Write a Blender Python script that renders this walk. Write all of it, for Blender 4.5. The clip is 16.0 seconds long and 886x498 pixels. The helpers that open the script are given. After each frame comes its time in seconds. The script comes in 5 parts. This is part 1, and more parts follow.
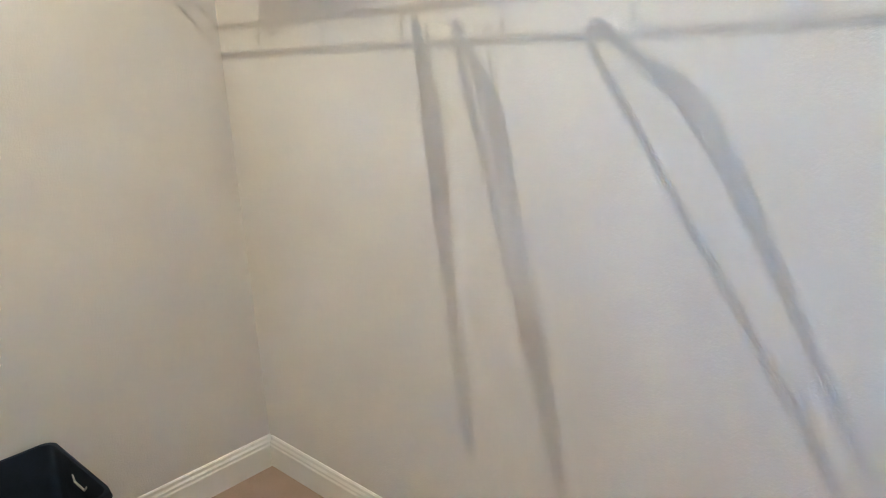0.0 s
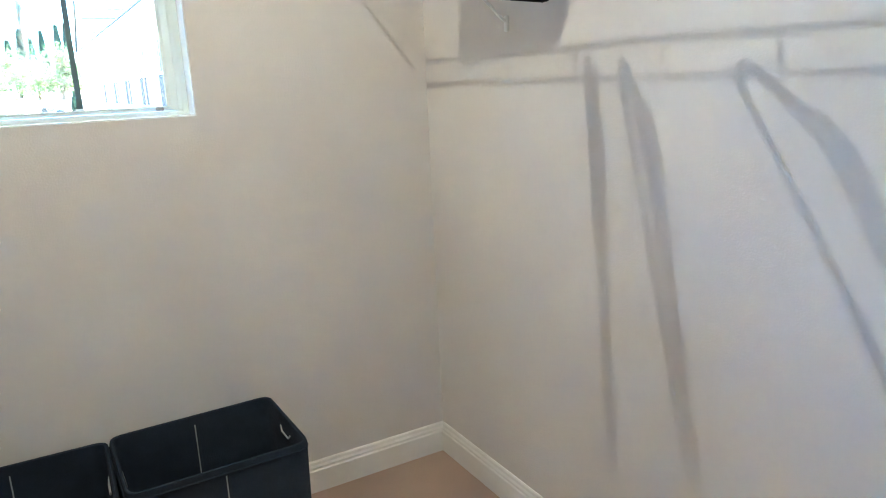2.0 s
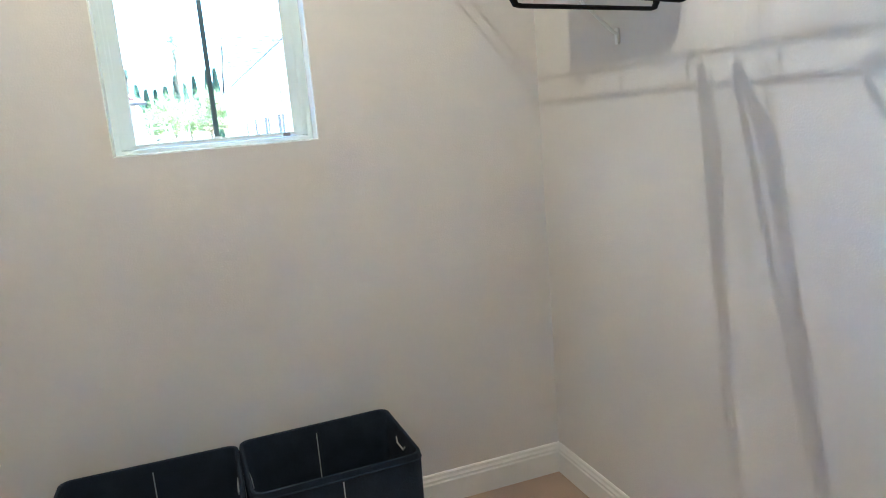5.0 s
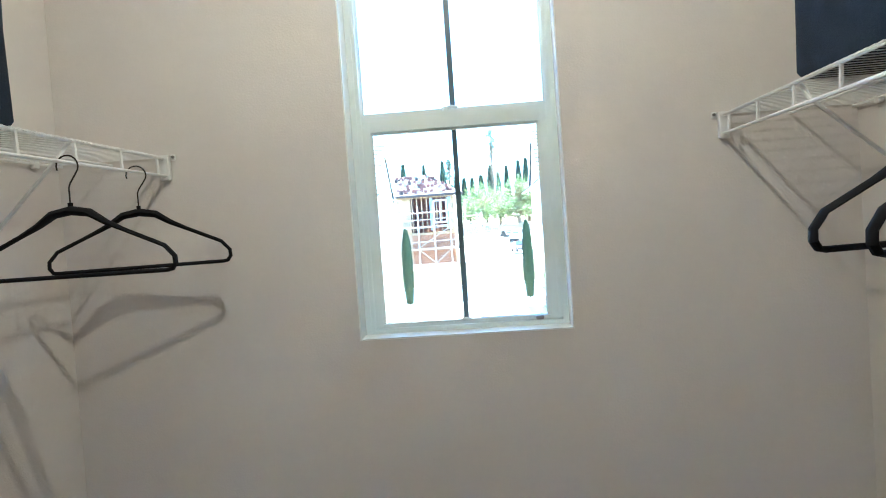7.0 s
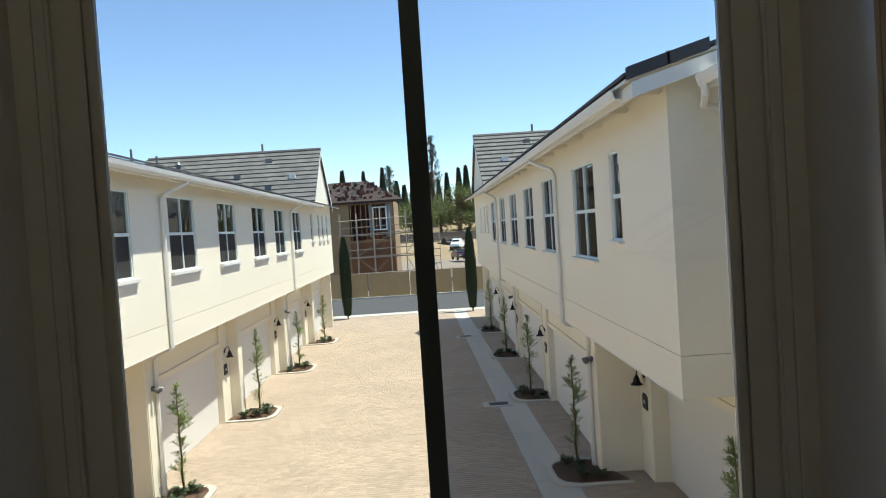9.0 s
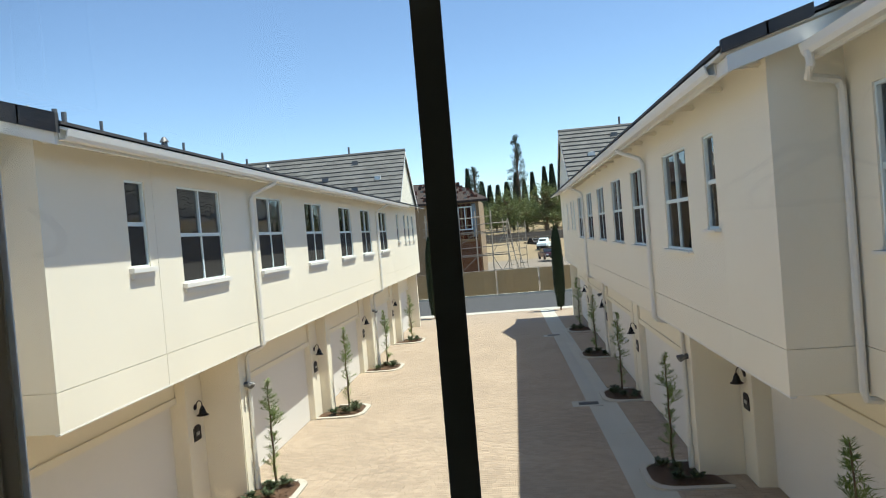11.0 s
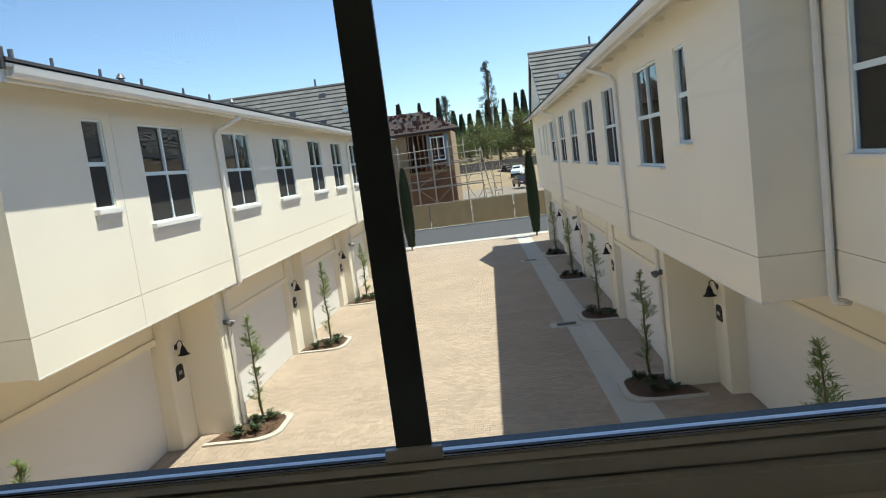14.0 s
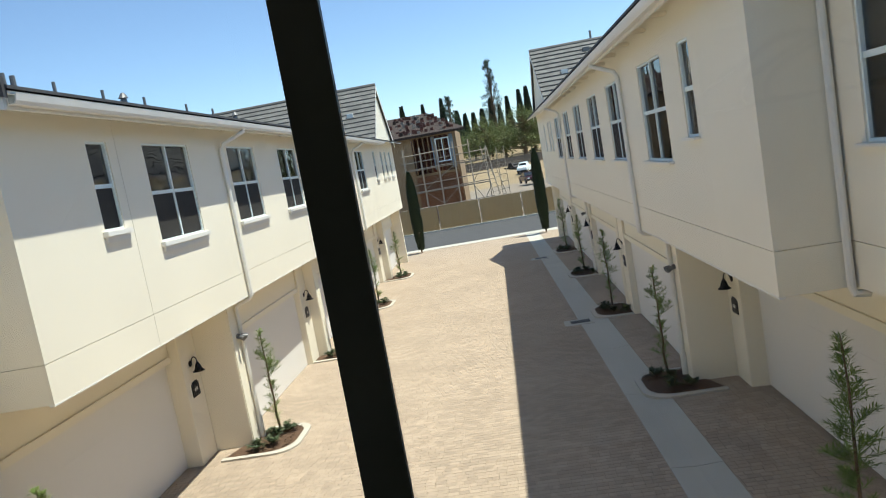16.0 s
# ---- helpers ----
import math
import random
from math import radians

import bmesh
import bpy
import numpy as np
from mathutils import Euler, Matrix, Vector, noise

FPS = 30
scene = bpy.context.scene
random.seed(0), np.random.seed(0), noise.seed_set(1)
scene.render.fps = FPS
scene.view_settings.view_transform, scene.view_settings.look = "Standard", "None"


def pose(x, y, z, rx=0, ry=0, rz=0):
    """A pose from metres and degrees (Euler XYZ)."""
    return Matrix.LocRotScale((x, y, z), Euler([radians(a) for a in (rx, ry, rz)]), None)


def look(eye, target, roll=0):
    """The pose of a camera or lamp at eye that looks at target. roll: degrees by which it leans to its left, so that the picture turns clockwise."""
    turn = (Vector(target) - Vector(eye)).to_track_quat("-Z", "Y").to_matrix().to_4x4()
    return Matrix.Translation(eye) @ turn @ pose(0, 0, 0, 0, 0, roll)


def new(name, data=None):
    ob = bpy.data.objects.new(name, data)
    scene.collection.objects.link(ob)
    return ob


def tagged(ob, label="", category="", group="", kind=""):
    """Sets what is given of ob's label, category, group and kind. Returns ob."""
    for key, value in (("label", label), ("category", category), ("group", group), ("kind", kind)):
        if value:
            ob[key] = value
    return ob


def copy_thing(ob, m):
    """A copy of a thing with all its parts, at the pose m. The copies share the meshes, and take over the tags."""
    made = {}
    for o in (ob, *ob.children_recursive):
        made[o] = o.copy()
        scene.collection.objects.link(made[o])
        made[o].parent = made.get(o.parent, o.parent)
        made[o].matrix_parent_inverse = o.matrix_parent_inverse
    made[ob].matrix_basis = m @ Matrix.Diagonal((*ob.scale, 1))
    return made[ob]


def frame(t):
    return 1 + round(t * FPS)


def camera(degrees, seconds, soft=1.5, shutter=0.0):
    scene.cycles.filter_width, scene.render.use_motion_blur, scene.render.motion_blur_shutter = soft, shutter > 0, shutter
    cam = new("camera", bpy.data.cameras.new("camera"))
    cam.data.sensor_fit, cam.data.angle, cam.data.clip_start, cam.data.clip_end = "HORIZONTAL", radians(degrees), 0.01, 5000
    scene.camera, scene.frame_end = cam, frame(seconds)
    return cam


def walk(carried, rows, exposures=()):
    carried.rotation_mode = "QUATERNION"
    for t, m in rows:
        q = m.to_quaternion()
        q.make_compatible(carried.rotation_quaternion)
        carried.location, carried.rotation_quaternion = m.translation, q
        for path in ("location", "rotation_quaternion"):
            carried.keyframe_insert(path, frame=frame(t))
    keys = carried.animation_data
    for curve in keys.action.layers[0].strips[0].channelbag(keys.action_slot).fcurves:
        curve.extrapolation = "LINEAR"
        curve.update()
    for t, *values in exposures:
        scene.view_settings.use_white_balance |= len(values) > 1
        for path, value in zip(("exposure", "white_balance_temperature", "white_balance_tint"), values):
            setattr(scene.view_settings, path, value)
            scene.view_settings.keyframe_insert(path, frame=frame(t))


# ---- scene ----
cam = camera(63.9, 16.0, soft=1.0)
PATH = [
    (0, (-0.086, -2.023, 1.406), (1.306, -0.696, 0.86), -2.8),
    (0.5, (-0.007, -2.174, 1.408), (1.186, -0.685, 0.807), -4.8),
    (1, (-0.025, -2.224, 1.413), (1.047, -0.655, 0.79), -5.1),
    (1.5, (-0.086, -2.239, 1.42), (0.93, -0.602, 0.881), -4.1),
    (2, (-0.144, -2.255, 1.431), (0.816, -0.564, 0.966), -2.6),
    (2.5, (-0.16, -2.252, 1.432), (0.766, -0.545, 0.955), -3.5),
    (3, (-0.158, -2.269, 1.439), (0.779, -0.579, 0.922), -5.3),
    (5.5, (-0.089, -2.297, 1.394), (0.289, -0.362, 1.056), -3.6),
    (6, (0.078, -2.228, 1.499), (0.106, -0.26, 1.141), -1.9),
    (6.5, (0.114, -2.241, 1.606), (0.086, -0.259, 1.337), -1.1),
    (7, (0.082, -2.004, 1.672), (-0.049, -0.009, 1.603), -4.0),
    (7.5, (0.037, -1.631, 1.725), (0.01, 0.369, 1.755), -2.1),
    (8, (0.012, -1.182, 1.728), (0.072, 0.817, 1.771), -1.2),
    (8.5, (0.037, -0.754, 1.73), (0.075, 1.246, 1.728), -2.7),
    (9, (0.004, -0.457, 1.711), (0.043, 1.542, 1.651), -3.7),
    (9.5, (0.038, -0.326, 1.687), (-0.033, 1.673, 1.678), -5.7),
    (12, (0.027, -0.236, 1.542), (-0.203, 1.747, 1.428), -4.4),
    (12.5, (0.02, -0.216, 1.53), (-0.157, 1.769, 1.361), -3.7),
    (13, (0.033, -0.217, 1.534), (-0.136, 1.766, 1.327), -5.3),
    (13.5, (0.051, -0.199, 1.532), (-0.141, 1.779, 1.305), -7.7),
    (14, (0.047, -0.196, 1.513), (-0.108, 1.784, 1.277), -7.4),
    (14.5, (0.037, -0.187, 1.508), (-0.054, 1.798, 1.282), -7.2),
    (15, (0.03, -0.163, 1.511), (-0.073, 1.818, 1.254), -8.1),
    (15.5, (0.034, -0.2, 1.559), (-0.112, 1.769, 1.241), -9.6),
    (16, (0.052, -0.118, 1.589), (-0.13, 1.86, 1.357), -10.1),
]
EXPOSURES = [(0, 5.65, 5150, -3), (1.0, 5.6, 5100, -3), (2.5, 5.48, 4800, -3), (5.5, 5.35, 4800, -1), (6.0, 5.3, 4850, 0), (6.5, 5.05, 4750, -2), (7.1, 4.55, 4850, -2), (7.5, 3.87, 5200, -1), (8.0, 2.95, 5700, 5), (8.5, 1.3, 6200, 9), (9.0, 0.84, 6500, 10), (9.5, 0.74, 6500, 10), (16, 0.72, 6500, 10)]
walk(cam, [(t, look(eye, target, roll)) for t, eye, target, roll in PATH], EXPOSURES)

# ---- light ----
SUN = Vector((0.367, 0.02, 1.0)).normalized()
world = bpy.data.worlds.new("sky")
scene.world = world
world.use_nodes = True
sky = world.node_tree.nodes.new("ShaderNodeTexSky")
sky.sky_type, sky.sun_disc = "NISHITA", False
sky.sun_elevation, sky.sun_rotation = math.asin(SUN.z), math.atan2(SUN.x, SUN.y)
sky.air_density, sky.dust_density, sky.ozone_density = 0.85, 0.05, 3.5
backg = world.node_tree.nodes["Background"]
backg.inputs["Strength"].default_value = 0.13
world.node_tree.links.new(sky.outputs[0], backg.inputs["Color"])
sun_data = bpy.data.lights.new("sun", "SUN")
sun_data.energy, sun_data.angle, sun_data.color = 4.6, radians(0.53), (1.0, 0.95, 0.87)
sun_lamp = new("sun", sun_data)
sun_lamp.matrix_world = look((0, 0, 30), (-SUN.x, -SUN.y, 30 - SUN.z))
LAMP_AT = (-0.04, -1.0, 2.83)
bulb = bpy.data.lights.new("closet_bulb", "POINT")
bulb.energy, bulb.shadow_soft_size, bulb.color = 1.25, 0.012, (1.0, 0.76, 0.50)
bulb_ob = new("closet_bulb", bulb)
bulb_ob.location = LAMP_AT

# ---- materials ----
def material(name, color, rough=0.6, metal=0.0, var=0.06, scale=6.0, bump=0.0, bscale=40.0, spec=0.5, fine=60.0, piece=0.0):
    """A surface with two scales of variation, fine relief and, for pieces, a tone of its own."""
    m = bpy.data.materials.new(name)
    m.use_nodes = True
    nt = m.node_tree
    N, L = nt.nodes, nt.links
    b = N["Principled BSDF"]
    b.inputs["Roughness"].default_value, b.inputs["Metallic"].default_value = rough, metal
    b.inputs["Specular IOR Level"].default_value = spec
    tc = N.new("ShaderNodeTexCoord")
    geo = N.new("ShaderNodeNewGeometry")
    big, small = N.new("ShaderNodeTexNoise"), N.new("ShaderNodeTexNoise")
    for n, sc, d in ((big, scale, 4), (small, fine, 3)):
        n.inputs["Scale"].default_value, n.inputs["Detail"].default_value = sc, d
        L.new(geo.outputs["Position"], n.inputs["Vector"])
    add = N.new("ShaderNodeMath"); add.operation = "MULTIPLY_ADD"
    L.new(small.outputs["Fac"], add.inputs[0]); add.inputs[1].default_value = 0.5
    L.new(big.outputs["Fac"], add.inputs[2])
    ramp = N.new("ShaderNodeMapRange")
    ramp.inputs["From Min"].default_value, ramp.inputs["From Max"].default_value = 0.4, 1.1
    ramp.inputs["To Min"].default_value, ramp.inputs["To Max"].default_value = 1 - var, 1 + var
    L.new(add.outputs[0], ramp.inputs["Value"])
    val = ramp.outputs["Result"]
    if piece:
        info = N.new("ShaderNodeObjectInfo")
        s2 = N.new("ShaderNodeMath"); s2.operation = "ADD"
        L.new(info.outputs["Random"], s2.inputs[0]); L.new(geo.outputs["Random Per Island"], s2.inputs[1])
        fr = N.new("ShaderNodeMath"); fr.operation = "FRACT"; L.new(s2.outputs[0], fr.inputs[0])
        r2 = N.new("ShaderNodeMapRange")
        r2.inputs["To Min"].default_value, r2.inputs["To Max"].default_value = 1 - piece, 1 + piece
        L.new(fr.outputs[0], r2.inputs["Value"])
        mu = N.new("ShaderNodeMath"); mu.operation = "MULTIPLY"
        L.new(val, mu.inputs[0]); L.new(r2.outputs[0], mu.inputs[1]); val = mu.outputs[0]
    hsv = N.new("ShaderNodeHueSaturation")
    hsv.inputs["Color"].default_value = (*color, 1)
    L.new(val, hsv.inputs["Value"])
    L.new(hsv.outputs["Color"], b.inputs["Base Color"])
    if bump:
        bn = N.new("ShaderNodeTexNoise"); bn.inputs["Scale"].default_value, bn.inputs["Detail"].default_value = bscale, 4
        L.new(geo.outputs["Position"], bn.inputs["Vector"])
        bp = N.new("ShaderNodeBump"); bp.inputs["Strength"].default_value, bp.inputs["Distance"].default_value = bump, 0.01
        L.new(bn.outputs["Fac"], bp.inputs["Height"]); L.new(bp.outputs["Normal"], b.inputs["Normal"])
    return m

def glass_material(name, tint=(0.95, 0.985, 0.97), ior=1.45, wavy=0.0):
    """A thin pane: clear, with a Fresnel sheen; wavy panes bend what they mirror."""
    m = bpy.data.materials.new(name)
    m.use_nodes = True
    N, L = m.node_tree.nodes, m.node_tree.links
    N.remove(N["Principled BSDF"])
    tr, gl, mix, fr = N.new("ShaderNodeBsdfTransparent"), N.new("ShaderNodeBsdfGlossy"), N.new("ShaderNodeMixShader"), N.new("ShaderNodeFresnel")
    tr.inputs["Color"].default_value, gl.inputs["Roughness"].default_value = (*tint, 1), 0.015
    fr.inputs["IOR"].default_value = ior
    if wavy:
        geo, wave, bend = N.new("ShaderNodeNewGeometry"), N.new("ShaderNodeTexNoise"), N.new("ShaderNodeBump")
        wave.inputs["Scale"].default_value, wave.inputs["Detail"].default_value = 4.5, 0.5
        bend.inputs["Strength"].default_value, bend.inputs["Distance"].default_value = wavy, 0.02
        L.new(geo.outputs["Position"], wave.inputs["Vector"]); L.new(wave.outputs["Fac"], bend.inputs["Height"])
        L.new(bend.outputs["Normal"], gl.inputs["Normal"])
    L.new(fr.outputs[0], mix.inputs[0]); L.new(tr.outputs[0], mix.inputs[1]); L.new(gl.outputs[0], mix.inputs[2])
    L.new(mix.outputs[0], N["Material Output"].inputs["Surface"])
    return m

def leafy(m, share=0.4):
    """Lets part of the light through a leaf."""
    N, L = m.node_tree.nodes, m.node_tree.links
    b = N["Principled BSDF"]
    tr, mix = N.new("ShaderNodeBsdfTranslucent"), N.new("ShaderNodeMixShader")
    L.new(b.inputs["Base Color"].links[0].from_socket, tr.inputs["Color"])
    mix.inputs[0].default_value = share
    L.new(b.outputs[0], mix.inputs[1]); L.new(tr.outputs[0], mix.inputs[2])
    L.new(mix.outputs[0], N["Material Output"].inputs["Surface"])

M_WALL = material("painted_wall", (0.68, 0.645, 0.61), 0.75, var=0.03, scale=1.5, bump=0.12, bscale=180)
M_CEIL = material("ceiling_paint", (0.74, 0.71, 0.67), 0.8, var=0.02, bump=0.1, bscale=150)
M_TRIM = material("trim_paint", (0.80, 0.78, 0.74), 0.4, var=0.03, scale=8)
M_CARPET = material("carpet", (0.52, 0.38, 0.29), 0.95, var=0.12, scale=3, bump=0.9, bscale=420, fine=300)
M_VINYL = material("white_vinyl", (0.74, 0.82, 0.81), 0.35, var=0.02, scale=5)
M_REVEAL = material("white_semigloss_paint", (0.85, 0.87, 0.84), 0.2, var=0.02, scale=5, spec=0.8)
M_WIRE = material("coated_wire", (0.80, 0.80, 0.78), 0.35, var=0.02)
M_FELT = material("charcoal_fabric", (0.019, 0.027, 0.043), 0.95, var=0.3, scale=14, bump=0.5, bscale=500, fine=220, spec=0.2)
M_SEAM = material("seam_thread", (0.35, 0.34, 0.33), 0.8)
M_VELVET = material("black_velvet", (0.007, 0.007, 0.009), 0.9, var=0.2, spec=0.2)
M_CHROME = material("steel", (0.35, 0.34, 0.33), 0.3, 1.0, var=0.05)
M_GLASS = glass_material("window_glass")
M_PANE = glass_material("coated_pane", (0.5, 0.53, 0.53), 2.3, 0.13)
M_PANE_LOW = glass_material("lower_pane", (0.55, 0.58, 0.58), 1.6, 0.1)
M_STUCCO = material("cream_stucco", (0.85, 0.785, 0.64), 0.9, var=0.05, scale=0.8, bump=0.14, bscale=90, fine=25, spec=0.2)
M_GARAGE = material("garage_paint", (0.74, 0.72, 0.68), 0.5, var=0.03, scale=2)
M_WHITE = material("white_exterior_paint", (0.78, 0.76, 0.70), 0.5, var=0.04, scale=3)
M_TILE = material("dark_roof_tile", (0.055, 0.055, 0.058), 0.85, var=0.25, scale=3, bump=0.4, bscale=60)
M_ROOF = material("concrete_roof_tile", (0.13, 0.128, 0.118), 0.85, var=0.2, scale=2.5, bump=0.4, bscale=60, piece=0.18)
M_PAVER = material("paver", (0.365, 0.285, 0.208), 0.9, var=0.12, scale=0.6, bump=0.4, bscale=70, fine=12, piece=0.13)
M_CONC = material("concrete", (0.47, 0.45, 0.385), 0.9, var=0.1, scale=1.2, bump=0.3, bscale=60)
M_ASPH = material("asphalt", (0.085, 0.085, 0.086), 1.0, var=0.15, scale=1.0, bump=0.4, bscale=90, spec=0.1)
M_DIRT = material("dirt", (0.215, 0.175, 0.13), 0.95, var=0.25, scale=0.15, bump=0.5, bscale=4)
M_MULCH = material("bark_mulch", (0.10, 0.055, 0.03), 0.95, var=0.4, scale=10, bump=1.0, bscale=60)
M_LEAF = material("leaf", (0.19, 0.275, 0.06), 0.5, var=0.35, scale=6)
M_CYP = material("cypress_leaf", (0.022, 0.042, 0.018), 0.7, var=0.35, scale=5)
M_CONIFER = material("conifer_foliage", (0.045, 0.075, 0.045), 0.8, var=0.35, scale=0.6)
M_FAR = material("far_foliage", (0.125, 0.15, 0.055), 0.8, var=0.35, scale=0.6)
M_BARK = material("bark", (0.16, 0.10, 0.06), 0.9, var=0.3, scale=20)
M_BLACK = material("black_metal", (0.012, 0.012, 0.013), 0.45, 0.6, var=0.1)
# dark grey walls: the dimness of the unlit rooms is put into the colour
M_ROOM = material("room_shade_grey", (0.10, 0.10, 0.10), 0.9, var=0.1)
M_SCREEN = material("insect_screen", (0.05, 0.047, 0.043), 0.9, var=0.1, spec=0.1)
M_PLY = material("plywood", (0.30, 0.205, 0.115), 0.85, var=0.15, scale=1.5)
M_OSB = material("red_sheathing", (0.13, 0.05, 0.035), 0.85, var=0.2, scale=1.5)
M_SCAF = material("scaffold_steel", (0.42, 0.36, 0.28), 0.7, 0.2, var=0.1)
M_FENCE = material("tan_screen", (0.54, 0.41, 0.23), 0.85, var=0.08, scale=1.0)
M_CLAY = material("clay_tile", (0.125, 0.045, 0.03), 0.85, var=0.25, scale=1.5, piece=0.25)
M_SAND = material("joint_sand", (0.33, 0.26, 0.19), 0.95, var=0.15, scale=3)
M_IRON = material("cast_iron", (0.05, 0.05, 0.05), 0.6, 0.7, var=0.2)
M_CURB = material("pale_concrete_edging", (0.48, 0.44, 0.37), 0.9, var=0.08, scale=3, bump=0.2)
M_VENT = material("grey_sheet_metal", (0.16, 0.16, 0.16), 0.5, 0.4, var=0.15)
M_SHRUB = material("shrub_leaf", (0.07, 0.105, 0.045), 0.55, var=0.35, scale=6)
M_CURTAIN = material("curtain", (0.16, 0.18, 0.15), 0.9, var=0.1)
M_OSB2 = material("orange_sheathing", (0.22, 0.10, 0.05), 0.85, var=0.15, scale=1.5)
M_WRAP = material("weather_wrap", (0.20, 0.25, 0.29), 0.6, var=0.1)
M_SCAFB = material("grey_planks", (0.30, 0.26, 0.21), 0.9, var=0.2)
M_DARKGLASS = material("dark_car_glass", (0.02, 0.025, 0.03), 0.08, var=0.05)
M_MAROON = material("maroon_paint", (0.07, 0.02, 0.03), 0.25, var=0.05)
M_BLOCK = material("block", (0.17, 0.14, 0.11), 0.9, var=0.25, scale=0.6)
M_CYP2 = material("far_cypress", (0.020, 0.034, 0.020), 0.8, var=0.3, scale=0.8)
M_RIDGE = material("hazy_ridge", (0.28, 0.32, 0.37), 1.0, var=0.08, scale=0.01)
M_DECK = material("brown_roof_deck", (0.04, 0.026, 0.02), 0.9, var=0.2, scale=1.0)
M_BAR = material("dark_bar", (0.10, 0.15, 0.17), 0.4, var=0.02)
M_HOOK = material("dark_steel", (0.05, 0.05, 0.05), 0.35, 0.9, var=0.1)
M_GASKET = material("dark_rubber", (0.02, 0.03, 0.034), 0.5, var=0.1)
M_BULB = material("bulb_glow", (0.9, 0.85, 0.75), 0.4)
bulb_node = M_BULB.node_tree.nodes["Principled BSDF"]
bulb_node.inputs["Emission Color"].default_value, bulb_node.inputs["Emission Strength"].default_value = (1.0, 0.9, 0.75, 1), 6.0
M_DRY = material("dry_grass", (0.27, 0.20, 0.11), 0.95, var=0.25, scale=0.3)

for leaf_mat in (M_LEAF, M_SHRUB, M_FAR, M_CONIFER, M_CYP, M_CYP2):
    leafy(leaf_mat)

# ---- building helpers ----
def bx(bm, x0, x1, y0, y1, z0, z1):
    """A box from its limits."""
    v = [bm.verts.new(p) for p in ((x0, y0, z0), (x1, y0, z0), (x1, y1, z0), (x0, y1, z0), (x0, y0, z1), (x1, y0, z1), (x1, y1, z1), (x0, y1, z1))]
    for f in ((3, 2, 1, 0), (4, 5, 6, 7), (0, 1, 5, 4), (1, 2, 6, 5), (2, 3, 7, 6), (3, 0, 4, 7)):
        bm.faces.new([v[i] for i in f])
    return v

def rod(bm, a, b, r, n=8, r2=None):
    """A straight bar with round section."""
    a, b = Vector(a), Vector(b)
    q = (b - a).to_track_quat("Z", "Y").to_matrix()
    rings = []
    for p, rr in ((a, r), (b, r if r2 is None else r2)):
        rings.append([bm.verts.new(p + q @ Vector((rr * math.cos(2 * math.pi * k / n), rr * math.sin(2 * math.pi * k / n), 0))) for k in range(n)])
    for k in range(n):
        bm.faces.new((rings[0][k], rings[0][(k + 1) % n], rings[1][(k + 1) % n], rings[1][k]))
    bm.faces.new(rings[0][::-1]); bm.faces.new(rings[1])

def tube(bm, pts, r, n=8, rs=None, sx=1.0, up=(0, 0, 1)):
    """A bar swept along points; sx flattens it."""
    pts = [Vector(p) for p in pts]
    rings = []
    for i, p in enumerate(pts):
        d = (pts[min(i + 1, len(pts) - 1)] - pts[max(i - 1, 0)]).normalized()
        side = d.cross(Vector(up))
        side = side.normalized() if side.length > 1e-3 else Vector((1, 0, 0))
        up2 = side.cross(d).normalized()
        rr = rs[i] if rs else r
        rings.append([bm.verts.new(p + side * rr * sx * math.cos(2 * math.pi * k / n) + up2 * rr * math.sin(2 * math.pi * k / n)) for k in range(n)])
    for a, b in zip(rings, rings[1:]):
        for k in range(n):
            bm.faces.new((a[k], a[(k + 1) % n], b[(k + 1) % n], b[k]))
    bm.faces.new(rings[0][::-1]); bm.faces.new(rings[-1])

def mesh_of(name, bm, mat, bevel=0.0, smooth=False):
    bmesh.ops.recalc_face_normals(bm, faces=bm.faces)
    if bevel:
        bmesh.ops.bevel(bm, geom=bm.edges[:], offset=bevel, segments=2, affect="EDGES", clamp_overlap=True)
    me = bpy.data.meshes.new(name)
    bm.to_mesh(me)
    bm.free()
    me.materials.append(mat)
    if smooth:
        me.polygons.foreach_set("use_smooth", [True] * len(me.polygons))
        me.set_sharp_from_angle(angle=radians(40))
    return me

def part(name, bm, mat, parent=None, label="", bevel=0.0, smooth=False):
    """Links a bmesh as one mesh object under a thing or a part."""
    ob = new(name, mesh_of(name, bm, mat, bevel, smooth))
    ob.parent = parent
    return tagged(ob, label)

def thing(name, m, label, category, group="", kind=""):
    ob = new(name)
    ob.matrix_world = m
    return tagged(ob, label, category, group, kind)

def setting(name, bm, mat, label, category, bevel=0.0):
    return tagged(part(name, bm, mat, None, label, bevel), label, category, "", "structure")

def boxes(*limits):
    bm = bmesh.new()
    for l in limits:
        bx(bm, *l)
    return bm

